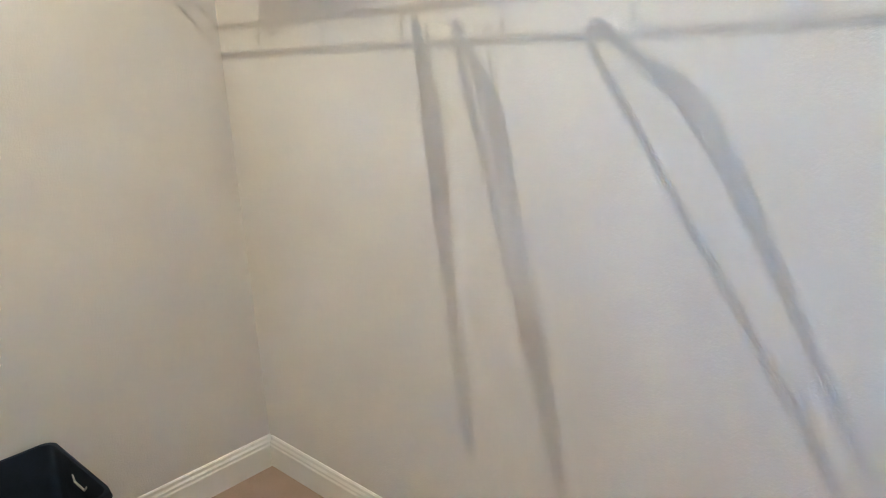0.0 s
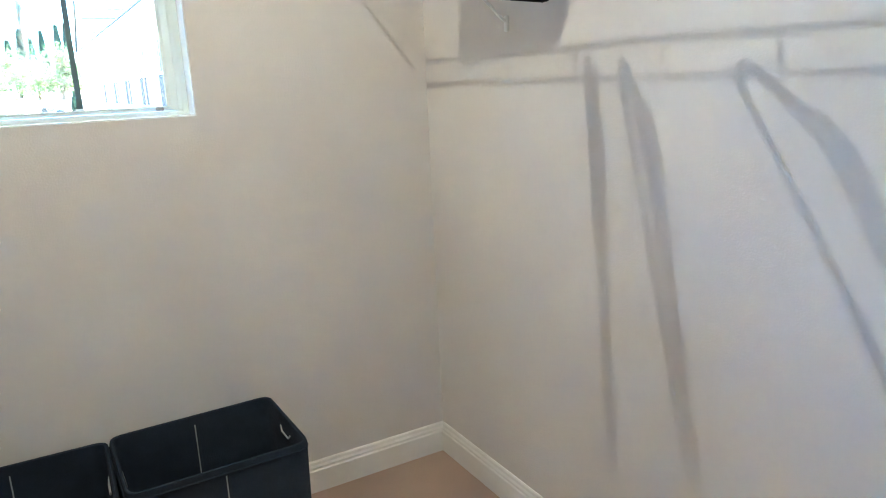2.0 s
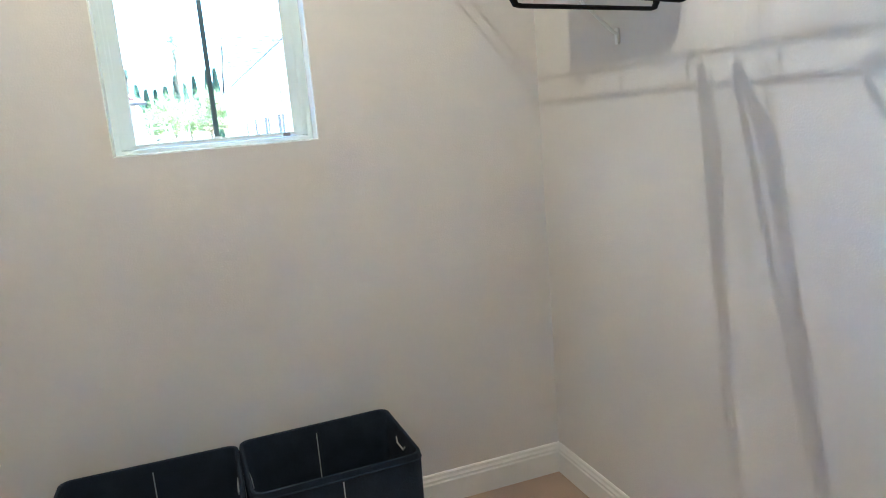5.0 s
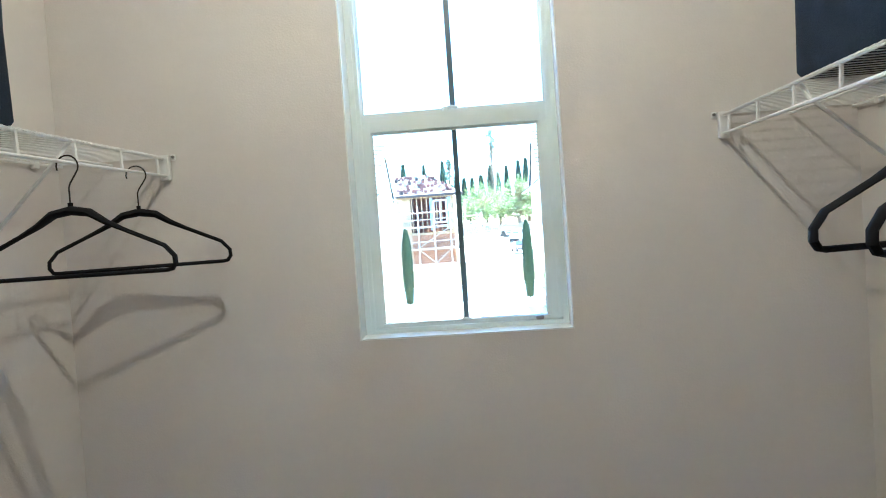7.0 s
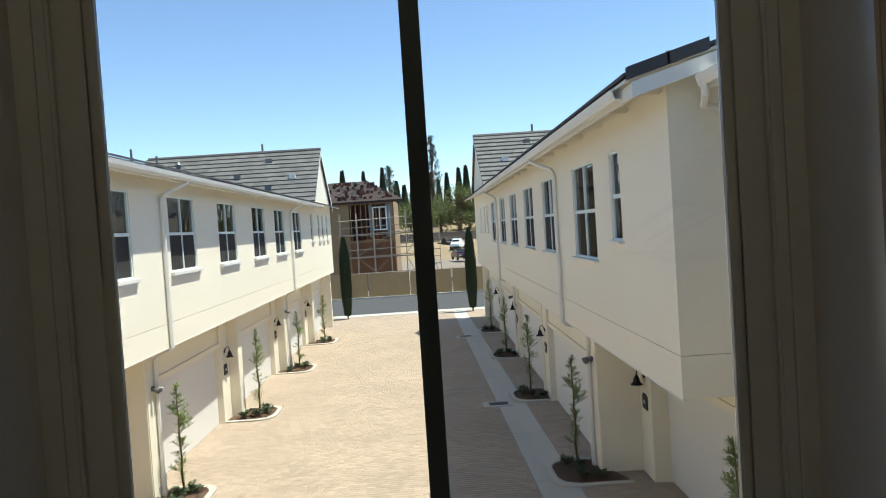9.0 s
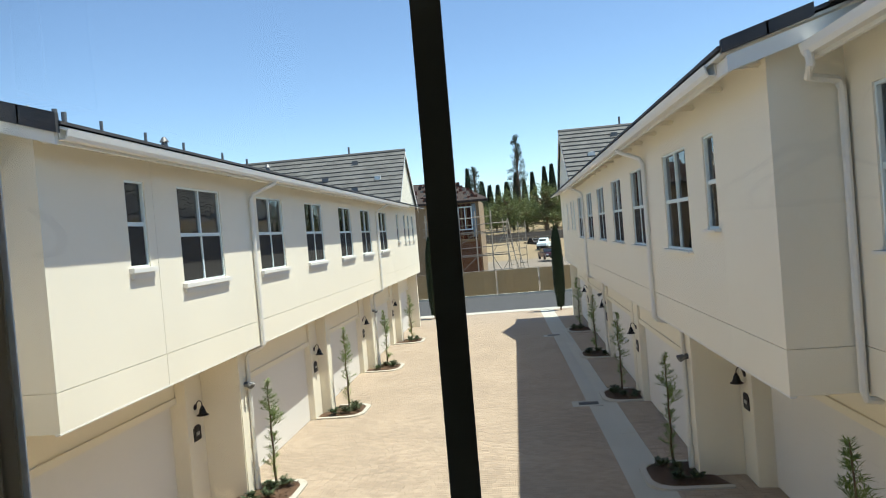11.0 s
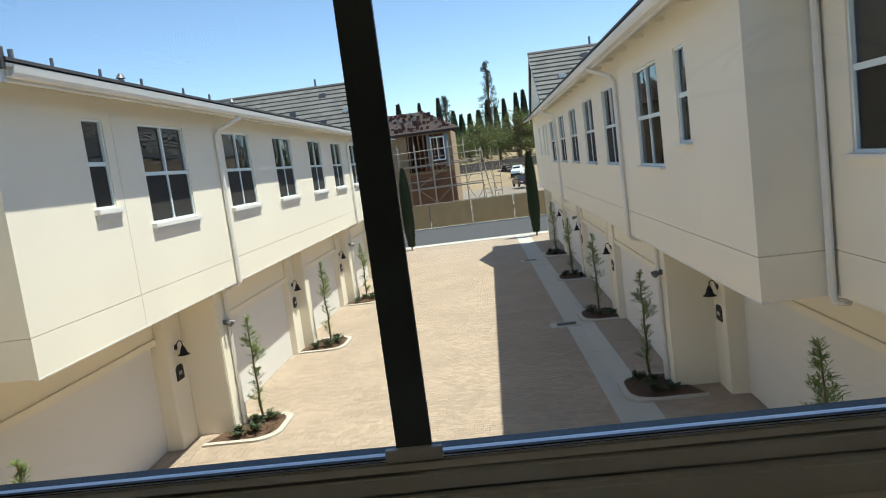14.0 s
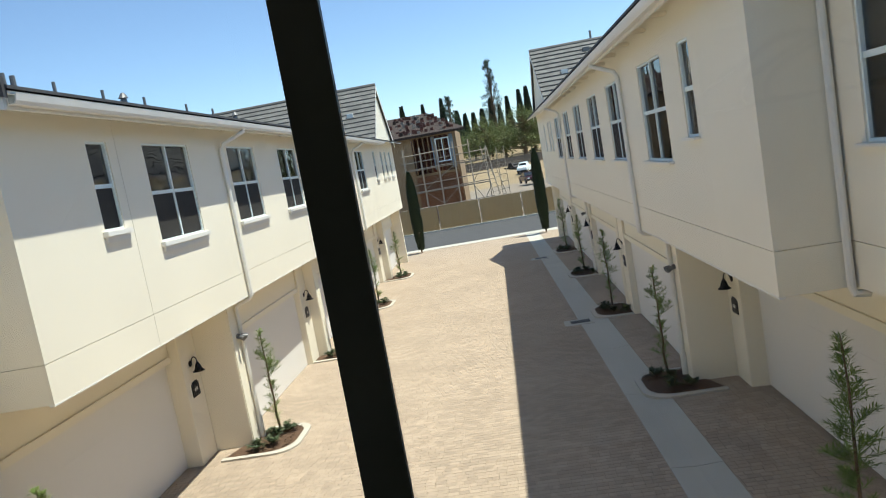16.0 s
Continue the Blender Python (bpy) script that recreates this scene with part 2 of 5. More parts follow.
def pierced(bm, axis, lo, hi, u0, u1, z0, z1, holes):
    """A wall slab across axis from lo to hi, over u and z, with holes (u0, u1, z0, z1)."""
    us = sorted({u0, u1, *[h[0] for h in holes], *[h[1] for h in holes]})
    zs = sorted({z0, z1, *[h[2] for h in holes], *[h[3] for h in holes]})
    for a, b in zip(us, us[1:]):
        for c, d in zip(zs, zs[1:]):
            u, z = (a + b) / 2, (c + d) / 2
            if any(h[0] < u < h[1] and h[2] < z < h[3] for h in holes):
                continue
            bx(bm, lo, hi, a, b, c, d) if axis == "x" else bx(bm, a, b, lo, hi, c, d)
    bmesh.ops.remove_doubles(bm, verts=bm.verts, dist=1e-5)
    # inner faces between two cells are dropped
    bm.verts.index_update()
    seen = {}
    for f in bm.faces:
        seen.setdefault(tuple(sorted(v.index for v in f.verts)), []).append(f)
    gone = [f for fs in seen.values() if len(fs) > 1 for f in fs]
    bmesh.ops.delete(bm, geom=gone, context="FACES_ONLY")

# ---- closet shell ----
XL, XR, YB, CEIL = -1.155, 1.10, -3.3, 2.91
WIN = (-0.305, 0.305, 1.355, 2.68)
bm = bmesh.new(); pierced(bm, "y", 0.0, 0.15, XL - 0.14, XR + 0.14, -0.3, 3.1, [WIN])
setting("wall_north", bm, M_WALL, "warm beige painted closet wall with a window opening", "wall")
setting("wall_west", boxes((XL - 0.12, XL, YB, 0, -0.3, CEIL)), M_WALL, "warm beige painted closet side wall", "wall")
setting("wall_east", boxes((XR, XR + 0.12, YB, 0, -0.3, CEIL)), M_WALL, "warm beige painted closet side wall", "wall")
setting("wall_south", boxes((XL, XR, YB - 0.12, YB, -0.3, CEIL)), M_WALL, "warm beige painted closet back wall", "wall")
setting("floor", boxes((XL, XR, YB, 0, -0.25, 0.0)), M_CARPET, "tan carpeted closet floor", "floor")
setting("ceiling", boxes((XL, XR, YB, 0, CEIL, CEIL + 0.2)), M_CEIL, "plain off-white closet ceiling", "ceiling")

# ---- closet fittings ----
def skirting(name, a, b, inward):
    """A moulded baseboard from a to b along a wall; inward points into the room."""
    a, b, n = Vector((*a, 0)), Vector((*b, 0)), Vector((*inward, 0))
    prof = [(0, 0), (0.014, 0), (0.014, 0.082), (0.0115, 0.088), (0.0115, 0.096), (0.008, 0.104), (0.0065, 0.113), (0.003, 0.118), (0, 0.118)]
    bm = bmesh.new()
    ends = [[bm.verts.new(p + n * d + Vector((0, 0, z))) for d, z in prof] for p in (a, b)]
    for i in range(len(prof)):
        k = (i + 1) % len(prof)
        bm.faces.new((ends[0][i], ends[0][k], ends[1][k], ends[1][i]))
    bm.faces.new(ends[0]); bm.faces.new(ends[1][::-1])
    setting(name, bm, M_TRIM, "white moulded baseboard along the closet wall", "baseboard")
skirting("baseboard", (XL, 0), (XR, 0), (0, -1))
skirting("baseboard", (XL, YB), (XL, -0.0145), (1, 0))
skirting("baseboard", (XR, YB), (XR, -0.0145), (-1, 0))

# window: outer frame, fixed upper sash, lower sash, bars, catch
FR = 0.09
win = tagged(thing("window_1", pose(0, 0, 0), "white vinyl single-hung window with a centre bar", "window"), kind="structure")
W0, W1, Z0, Z1 = WIN
part("frame", boxes((W0, W0 + 0.022, FR, 0.149, Z0, Z1), (W1 - 0.022, W1, FR, 0.149, Z0, Z1), (W0 + 0.022, W1 - 0.022, FR, 0.149, Z0, Z0 + 0.018), (W0 + 0.022, W1 - 0.022, FR, 0.149, Z1 - 0.03, Z1)), M_VINYL, win, "", 0.002)
part("inner_stop", boxes((W0 + 0.0225, W0 + 0.034, FR - 0.004, FR + 0.0035, Z0 + 0.02, Z1 - 0.03), (W1 - 0.034, W1 - 0.0225, FR - 0.004, FR + 0.0035, Z0 + 0.02, Z1 - 0.03)), M_VINYL, win, "", 0.002)
GL, GB, GT = 0.2405, 1.402, 1.947
low = part("lower_sash", boxes((-0.2826, -GL, 0.097, 0.1035, Z0 + 0.019, 2.0), (GL, 0.2826, 0.097, 0.1035, Z0 + 0.019, 2.0), (-GL, GL, 0.097, 0.1035, Z0 + 0.019, GB - 0.0155), (-GL, GL, 0.097, 0.1035, GT, 2.0)), M_VINYL, win, "white lower sash", 0.001)
part("sash_face", boxes((-0.2826, -GL - 0.008, FR + 0.004, 0.0965, Z0 + 0.019, 2.0), (GL + 0.008, 0.2826, FR + 0.004, 0.0965, Z0 + 0.019, 2.0), (-GL - 0.008, GL + 0.008, FR + 0.004, 0.0965, Z0 + 0.019, GB - 0.019), (-GL - 0.008, GL + 0.008, FR + 0.001, 0.0965, GT + 0.008, 2.004)), M_VINYL, low, "", 0.002)
part("sash_back", boxes((-0.2826, -GL - 0.016, 0.104, 0.125, Z0 + 0.019, 2.0), (GL + 0.016, 0.2826, 0.104, 0.125, Z0 + 0.019, 2.0), (-GL - 0.016, GL + 0.016, 0.104, 0.1075, Z0 + 0.019, GB - 0.014), (-GL - 0.016, GL + 0.016, 0.104, 0.125, GT + 0.016, 2.0)), M_VINYL, low)
def bead(bm, x0, x1, z0, z1, y0, y1, vertical):
    """A sloping glazing bead on the room side of a pane."""
    if vertical:
        q = [(x0, y0, z0), (x0, y1, z0), (x1, y1, z0)]; r = [(x0, y0, z1), (x0, y1, z1), (x1, y1, z1)]
    else:
        q = [(x0, y0, z0), (x0, y1, z0), (x0, y1, z1)]; r = [(x1, y0, z0), (x1, y1, z0), (x1, y1, z1)]
    a, b = [bm.verts.new(p) for p in q], [bm.verts.new(p) for p in r]
    bm.faces.new(a); bm.faces.new(b[::-1])
    for i in range(3):
        bm.faces.new((a[i], a[(i + 1) % 3], b[(i + 1) % 3], b[i]))
bm = bmesh.new()
bx(bm, -GL, GL, 0.0978, 0.1034, GB - 0.0152, GB - 0.0145)
bead(bm, -GL - 0.007, GL + 0.007, GB - 0.0178, GB - 0.0155, FR + 0.0045, 0.0968, False)
part("glazing_bead", bm, M_VINYL, low)
# gasket by the glass; the narrow second strip paints a groove's shade
part("gasket", boxes((-GL, GL, 0.1008, 0.1034, GB - 0.0148, GB - 0.0138), (-GL, GL, 0.0983, 0.0991, GB - 0.0148, GB - 0.0142)), M_GASKET, low, "dark rubber glazing gasket and a dark strip for a groove's shade")
part("sill_seal", boxes((W0 + 0.023, W1 - 0.023, 0.1405, 0.1485, Z0 + 0.0182, Z0 + 0.0195), (W0 + 0.023, W1 - 0.023, 0.1275, 0.133, Z0 + 0.0182, Z0 + 0.0192)), M_GASKET, win, "dark weather seal along the sill")
part("bar", boxes((-0.0078, 0.0078, 0.1, 0.1032, GB - 0.012, GT + 0.004)), M_BAR, low, "narrow centre glazing bar")
part("bar_clip", boxes((-0.0125, 0.0125, 0.0968, 0.0998, GB - 0.0143, GB - 0.009)), M_VINYL, low, "small clip at the bar's foot")
for a, b in ((-GL, -0.0079), (0.0079, GL)):
    part("pane", boxes((a, b, 0.1036, 0.1039, GB - 0.0125, GT + 0.006)), M_GLASS, low).visible_shadow = False
UB, UT = 2.018, Z1 - 0.055
up = part("upper_sash", boxes((-0.2825, -0.268, 0.1255, 0.148, UB - 0.03, Z1 - 0.031), (0.268, 0.2825, 0.1255, 0.148, UB - 0.03, Z1 - 0.031), (-0.268, 0.268, 0.1255, 0.148, UB - 0.03, UB), (-0.268, 0.268, 0.1255, 0.148, UT, Z1 - 0.031)), M_VINYL, win, "white upper sash", 0.002)
part("bar", boxes((-0.0085, 0.0085, 0.133, 0.141, UB, UT)), M_BAR, up, "narrow centre glazing bar")
for a, b in ((-0.268, -0.0086), (0.0086, 0.268)):
    part("pane", boxes((a, b, 0.135, 0.139, UB, UT)), M_GLASS, up).visible_shadow = False
bm = bmesh.new()
rod(bm, (-0.022, 0.112, 2.0045), (-0.022, 0.112, 2.017), 0.013, 14)
bx(bm, -0.045, 0.012, 0.104, 0.12, 2.0045, 2.010)
tube(bm, [(-0.022, 0.112, 2.016), (-0.004, 0.108, 2.018), (0.016, 0.103, 2.014)], 0.005, 8)
part("sash_lock", bm, M_VINYL, low, "white cam sash lock")
part("vent_stop", boxes((0.205, 0.228, FR - 0.006, FR + 0.004, Z0 + 0.019, Z0 + 0.031)), M_CHROME, win, "small metal vent stop", 0.002)
part("reveal_lining", boxes((W0 + 0.0045, W1 - 0.0045, 0.0005, FR - 0.0005, Z0 + 0.0005, Z0 + 0.004), (W0 + 0.0005, W0 + 0.004, 0.0005, FR - 0.0005, Z0 + 0.0005, Z1 - 0.0005), (W1 - 0.004, W1 - 0.0005, 0.0005, FR - 0.0005, Z0 + 0.0005, Z1 - 0.0005)), M_REVEAL, win, "white painted reveal")

# wire shelves
def wire_shelf(xw, out, y0, y1, depth, n_brace):
    """A ventilated wire shelf on a side wall; out is +1 when the room lies towards +x."""
    th = thing("wire_shelf", pose(xw, 0, 0), "white coated wire closet shelf with hanging lip", "shelf", "closet shelves")
    X = lambda u: out * u
    top, low = 1.915, 1.865
    rails = [("front_rail", depth, top, 0.0042), ("lip_rail", depth + 0.004, low, 0.0042), ("rear_rail", 0.012, top, 0.0035), ("middle_rail", depth * 0.5, top - 0.006, 0.0035)]
    for nm, u, z, r in rails:
        bm = bmesh.new(); rod(bm, (X(u), y0, z), (X(u), y1, z), r, 8)
        part(nm, bm, M_WIRE, th)
    wm = bmesh.new(); tube(wm, [(0, 0, 0.004), (X(depth - 0.015), 0, 0.004), (X(depth + 0.002), 0, -0.004)], 0.0018, 5, up=(0, 1, 0))
    wmesh = mesh_of("deck_wire", wm, M_WIRE)
    n = int((y1 - y0) / 0.0254)
    for k in range(n + 1):
        o = new("deck_wire", wmesh); o.parent = th
        o.matrix_local = Matrix.Translation((X(0.012), y1 - 0.006 - k * 0.0254, top + 0.002))
    k = y1 - 0.06
    while k > y0:
        bm = bmesh.new(); tube(bm, [(X(depth), k, top), (X(depth + 0.003), k, low)], 0.0045, 6, up=(0, 1, 0)); part("lip_strut", bm, M_WIRE, th)
        k -= 0.2
    for i in range(n_brace):
        yb = y1 - 0.5 - i * 1.0
        bm = bmesh.new(); tube(bm, [(X(depth - 0.01), yb + 0.04, top + 0.004), (X(depth - 0.015), yb, low + 0.01), (X(0.03), yb, 1.60), (X(0.008), yb, 1.585)], 0.0048, 7, up=(0, 1, 0))
        part("brace", bm, M_WIRE, th, "white diagonal support brace")
        part("brace_foot", boxes(sorted_box(X(0.001), X(0.008), yb - 0.009, yb + 0.009, 1.555, 1.60)), M_WIRE, th, "", 0.002)
    for yy, s in ((y1, -1),):
        part("end_bracket", boxes(sorted_box(X(depth - 0.012), X(depth + 0.014), yy - 0.022, yy - 0.001, low - 0.012, low + 0.06), sorted_box(X(depth + 0.0145), X(depth + 0.03), yy - 0.006, yy - 0.001, top - 0.006, top + 0.012)) , M_WIRE, th, "white plastic end bracket", 0.002)
        bm = bmesh.new(); rod(bm, (X(depth + 0.024), yy - 0.007, top + 0.004), (X(depth + 0.024), yy - 0.012, top + 0.004), 0.0045, 8); part("screw", bm, M_CHROME, th)
    for k in range(5):
        yb = y1 - 0.12 - k * 0.45
        if yb > y0:
            part("wall_clip", boxes(sorted_box(X(0.001), X(0.016), yb - 0.012, yb + 0.012, top - 0.012, top + 0.008)), M_WIRE, th, "", 0.002)
    return th
def sorted_box(x0, x1, *r):
    return (min(x0, x1), max(x0, x1), *r)
wire_shelf(XL, 1, -2.6, 0.0, 0.325, 2)
wire_shelf(XR, -1, -2.6, 0.0, 0.36, 2)

# hangers
def hanger(m, label):
    """A flocked suit hanger in its own x-z plane, hung at the origin."""
    th = thing("clothes_hanger", m, label, "hanger", "hangers on the shelf rails")
    bm = bmesh.new()
    arc = [(0.024 * math.cos(a), 0, -0.018 + 0.024 * math.sin(a)) for a in [math.radians(200 - 20 * k) for k in range(13)]]
    tube(bm, arc + [(0.004, 0, -0.055), (0, 0, -0.065), (0, 0, -0.11)], 0.0019, 7, up=(0, 1, 0))
    part("hook", bm, M_HOOK, th, "dark metal swivel hook")
    bm = bmesh.new(); rod(bm, (0, 0, -0.122), (0, 0, -0.098), 0.0055, 10); part("collar", bm, M_VELVET, th)
    half, zb = 0.221, -0.259
    pts = [(-0.20, 0, -0.205), (-0.115, 0, -0.165), (-0.075, 0, -0.145), (-0.04, 0, -0.122), (0, 0, -0.115), (0.04, 0, -0.122), (0.075, 0, -0.145), (0.115, 0, -0.165), (0.20, 0, -0.205)]
    bm = bmesh.new()
    tube(bm, [(-half, 0, zb + 0.012), (-half + 0.001, 0, zb + 0.03), (-0.208, 0, -0.215)] + pts + [(0.208, 0, -0.215), (half - 0.001, 0, zb + 0.03), (half, 0, zb + 0.012)], 0.006, 8, rs=[0.0095, 0.0095, 0.0095, 0.0095, 0.010, 0.014, 0.019, 0.021, 0.019, 0.014, 0.010, 0.0095, 0.0095, 0.0095, 0.0095], sx=0.5, up=(0, 1, 0))
    part("shoulder_arm", bm, M_VELVET, th, "black velvet arched shoulders", 0, True)
    bm = bmesh.new(); tube(bm, [(-half, 0, zb + 0.014), (-half + 0.008, 0, zb + 0.002), (-half + 0.02, 0, zb), (half - 0.02, 0, zb), (half - 0.008, 0, zb + 0.002), (half, 0, zb + 0.014)], 0.009, 8, sx=0.55, up=(0, 1, 0))
    part("trouser_bar", bm, M_VELVET, th)
    return th
LZ = 1.874
xl, xr = XL + 0.329, XR - 0.364
h0 = hanger(pose(xl, -0.195, LZ, 0, 0, 20), "black velvet clothes hanger hung on the shelf rail")
for x, y, z, a in ((xl, -0.50, LZ, 3), (xr + 0.014, -0.915, LZ - 0.016, 15), (xr + 0.014, -1.04, LZ - 0.016, 20), (xr + 0.014, -1.36, LZ - 0.016, 30)):
    copy_thing(h0, pose(x, y, z, 0, 0, a))

# fabric bins
def fabric_bin(m, w, d, h, label, handle=True):
    """An open rounded fabric box; its x is the width, y the depth, base at z 0."""
    th = thing("fabric_bin", m, label, "storage bin", "fabric bins")
    def ring(ins, z, r, n=5):
        hw, hd = w / 2 - ins, d / 2 - ins
        pts = []
        for cx, cy, a0 in ((hw - r, hd - r, 0), (-hw + r, hd - r, 90), (-hw + r, -hd + r, 180), (hw - r, -hd + r, 270)):
            pts += [(cx + r * math.cos(math.radians(a0 + 90 * k / n)), cy + r * math.sin(math.radians(a0 + 90 * k / n)), z) for k in range(n + 1)]
        return pts
    bm = bmesh.new()
    lev = [ring(0.008, 0.0, 0.03), ring(0.0, 0.012, 0.035), ring(0.003, h * 0.5, 0.035), ring(0.0, h - 0.012, 0.035), ring(0.002, h - 0.002, 0.034), ring(0.006, h, 0.032), ring(0.011, h - 0.003, 0.03), ring(0.013, h - 0.02, 0.03), ring(0.016, h * 0.5, 0.03), ring(0.014, 0.02, 0.03)]
    rows = [[bm.verts.new(p) for p in l] for l in lev]
    n = len(rows[0])
    for a, b in zip(rows, rows[1:]):
        for k in range(n):
            bm.faces.new((a[k], a[(k + 1) % n], b[(k + 1) % n], b[k]))
    bm.faces.new(rows[0][::-1]); bm.faces.new(rows[-1])
    part("body", bm, M_FELT, th, "", 0, True)
    bm = bmesh.new()
    loop = [Vector(p) for p in ring(0.0005, h - 0.022, 0.035)]
    tube(bm, loop + [loop[0]], 0.0035, 5)
    part("piping", bm, M_FELT, th, "stitched rim piping")
    bm = bmesh.new()
    z = 0.02
    while z < h - 0.03:
        bx(bm, 0.004 - 0.0016, 0.004 + 0.0016, -d / 2 - 0.0012, -d / 2 + 0.004, z, z + 0.0132)
        z += 0.0135
    part("seam", bm, M_SEAM, th, "pale vertical stitched seam")
    bm = bmesh.new()
    bx(bm, -0.0016, 0.0016, d / 2 - 0.019, d / 2 - 0.0135, 0.02, h - 0.03)
    part("inner_seam", bm, M_SEAM, th, "pale vertical inner seam")
    if handle:
        for s in (-1, 1):
            bm = bmesh.new(); tube(bm, [(s * (w / 2 - 0.013), -0.045, h - 0.045), (s * (w / 2 - 0.0165), -0.03, h - 0.06), (s * (w / 2 - 0.0165), 0.03, h - 0.06), (s * (w / 2 - 0.013), 0.045, h - 0.045)], 0.003, 6)
            part("handle", bm, M_SEAM if s > 0 else M_CHROME, th, "small pale grommet handle")
    return th
fabric_bin(pose(0.176, -0.225, 0.0, 0, 0, 1), 0.50, 0.385, 0.426, "charcoal felt open storage bin on the carpet")
fabric_bin(pose(-0.342, -0.232, 0.0, 0, 0, -1.5), 0.52, 0.385, 0.423, "charcoal felt open storage bin on the carpet")
fabric_bin(pose(XR - 0.195, -0.647, 1.921, 0, 0, 90), 0.376, 0.34, 0.36, "charcoal felt bin standing on the wire shelf")
fabric_bin(pose(XL + 0.17, -0.822, 1.921, 0, 0, 90), 0.376, 0.31, 0.38, "charcoal felt bin standing on the wire shelf")

# ceiling lamp
lamp = thing("ceiling_light", pose(LAMP_AT[0], LAMP_AT[1], CEIL), "small lit flush ceiling light in the closet", "lamp")
bm = bmesh.new(); rod(bm, (0, 0, -0.022), (0, 0, -0.0005), 0.075, 24, 0.085); part("base", bm, M_TRIM, lamp, "", 0.003)
bm = bmesh.new(); rod(bm, (0, 0, -0.034), (0, 0, -0.022), 0.012, 14); part("holder", bm, M_VINYL, lamp)
bm = bmesh.new(); bmesh.ops.create_uvsphere(bm, u_segments=16, v_segments=10, radius=0.014, matrix=Matrix.Translation((0, 0, -0.046)))
part("bulb", bm, M_BULB, lamp, "glowing bulb", 0, True)

# ---- ground of the alley ----
GZ = -3.05
setting("ground", boxes((-900, 900, -300, 900, GZ - 1, GZ - 0.12)), M_DIRT, "dry bare earth ground", "ground")
GUT = lambda y: 1.935 - 0.0205 * y      # west edge of the concrete gutter strip

def slab(name, pts, z0, z1, mat, label, category):
    bm = bmesh.new()
    lo = [bm.verts.new((x, y, z0)) for x, y in pts]
    hi = [bm.verts.new((x, y, z1)) for x, y in pts]
    bm.faces.new(hi); bm.faces.new(lo[::-1])
    for i in range(len(pts)):
        j = (i + 1) % len(pts)
        bm.faces.new((lo[i], lo[j], hi[j], hi[i]))
    return setting(name, bm, mat, label, category)

slab("joint_sand", [(-6.6, 0.25), (GUT(0.25), 0.25), (GUT(39.9), 39.9), (-6.6, 39.9)], GZ - 0.1, GZ - 0.008, M_SAND, "sand bed under the tan pavers", "pavement")
slab("joint_sand_east", [(GUT(0.25) + 0.72, 0.25), (4.2, 0.25), (4.2, 39.9), (GUT(39.9) + 0.72, 39.9)], GZ - 0.1, GZ - 0.008, M_SAND, "sand bed under the driveway pavers", "pavement")
gutter_strip = tagged(new("concrete_gutter"), "pale concrete drainage gutter strip with a shallow valley", "pavement", "", "structure")
y = 0.25
while y < 39.8:
    y1 = min(y + 3.05, 39.9)
    bm = bmesh.new()
    ends = [[bm.verts.new((GUT(yy) + u, yy, GZ + z)) for u, z in ((0, -0.1), (0, 0.0), (0.35, -0.022), (0.37, -0.022), (0.72, 0.0), (0.72, -0.1))] for yy in (y + 0.006, y1 - 0.006)]
    for k in range(6):
        bm.faces.new((ends[0][k], ends[0][(k + 1) % 6], ends[1][(k + 1) % 6], ends[1][k]))
    bm.faces.new(ends[0]); bm.faces.new(ends[1][::-1])
    part("gutter_slab", bm, M_CONC, gutter_strip)
    y = y1
setting("apron", boxes((-30, 30, 39.9, 40.9, GZ - 0.1, GZ + 0.004)), M_CONC, "pale concrete apron at the street", "pavement")
setting("road", boxes((-120, 120, 40.9, 50.6, GZ - 0.1, GZ - 0.02)), M_ASPH, "grey asphalt cross street", "road")
setting("kerb", boxes((-120, 120, 50.6, 50.8, GZ - 0.1, GZ + 0.1)), M_CONC, "pale concrete kerb along the street", "kerb", 0.02)
for k, gy in enumerate((18.25, 30.2)):
    gx = GUT(gy) + 0.02
    th = thing("storm_drain", pose(gx, gy, GZ), "black iron storm drain grate in pale concrete", "drain")
    part("collar", boxes((-0.42, 0.34, -0.28, 0.28, -0.03, 0.004)), M_CONC, th, "pale concrete collar", 0.003)
    # flat black plate: the darkness below the grate as colour, no pit is cut
    part("sump_shade_plate", boxes((-0.25, 0.25, -0.13, 0.13, 0.002, 0.008)), M_BLACK, th)
    for i in range(9):
        part("bar", boxes((-0.25 + i * 0.058, -0.225 + i * 0.058, -0.15, 0.15, 0.008, 0.02)), M_IRON, th)

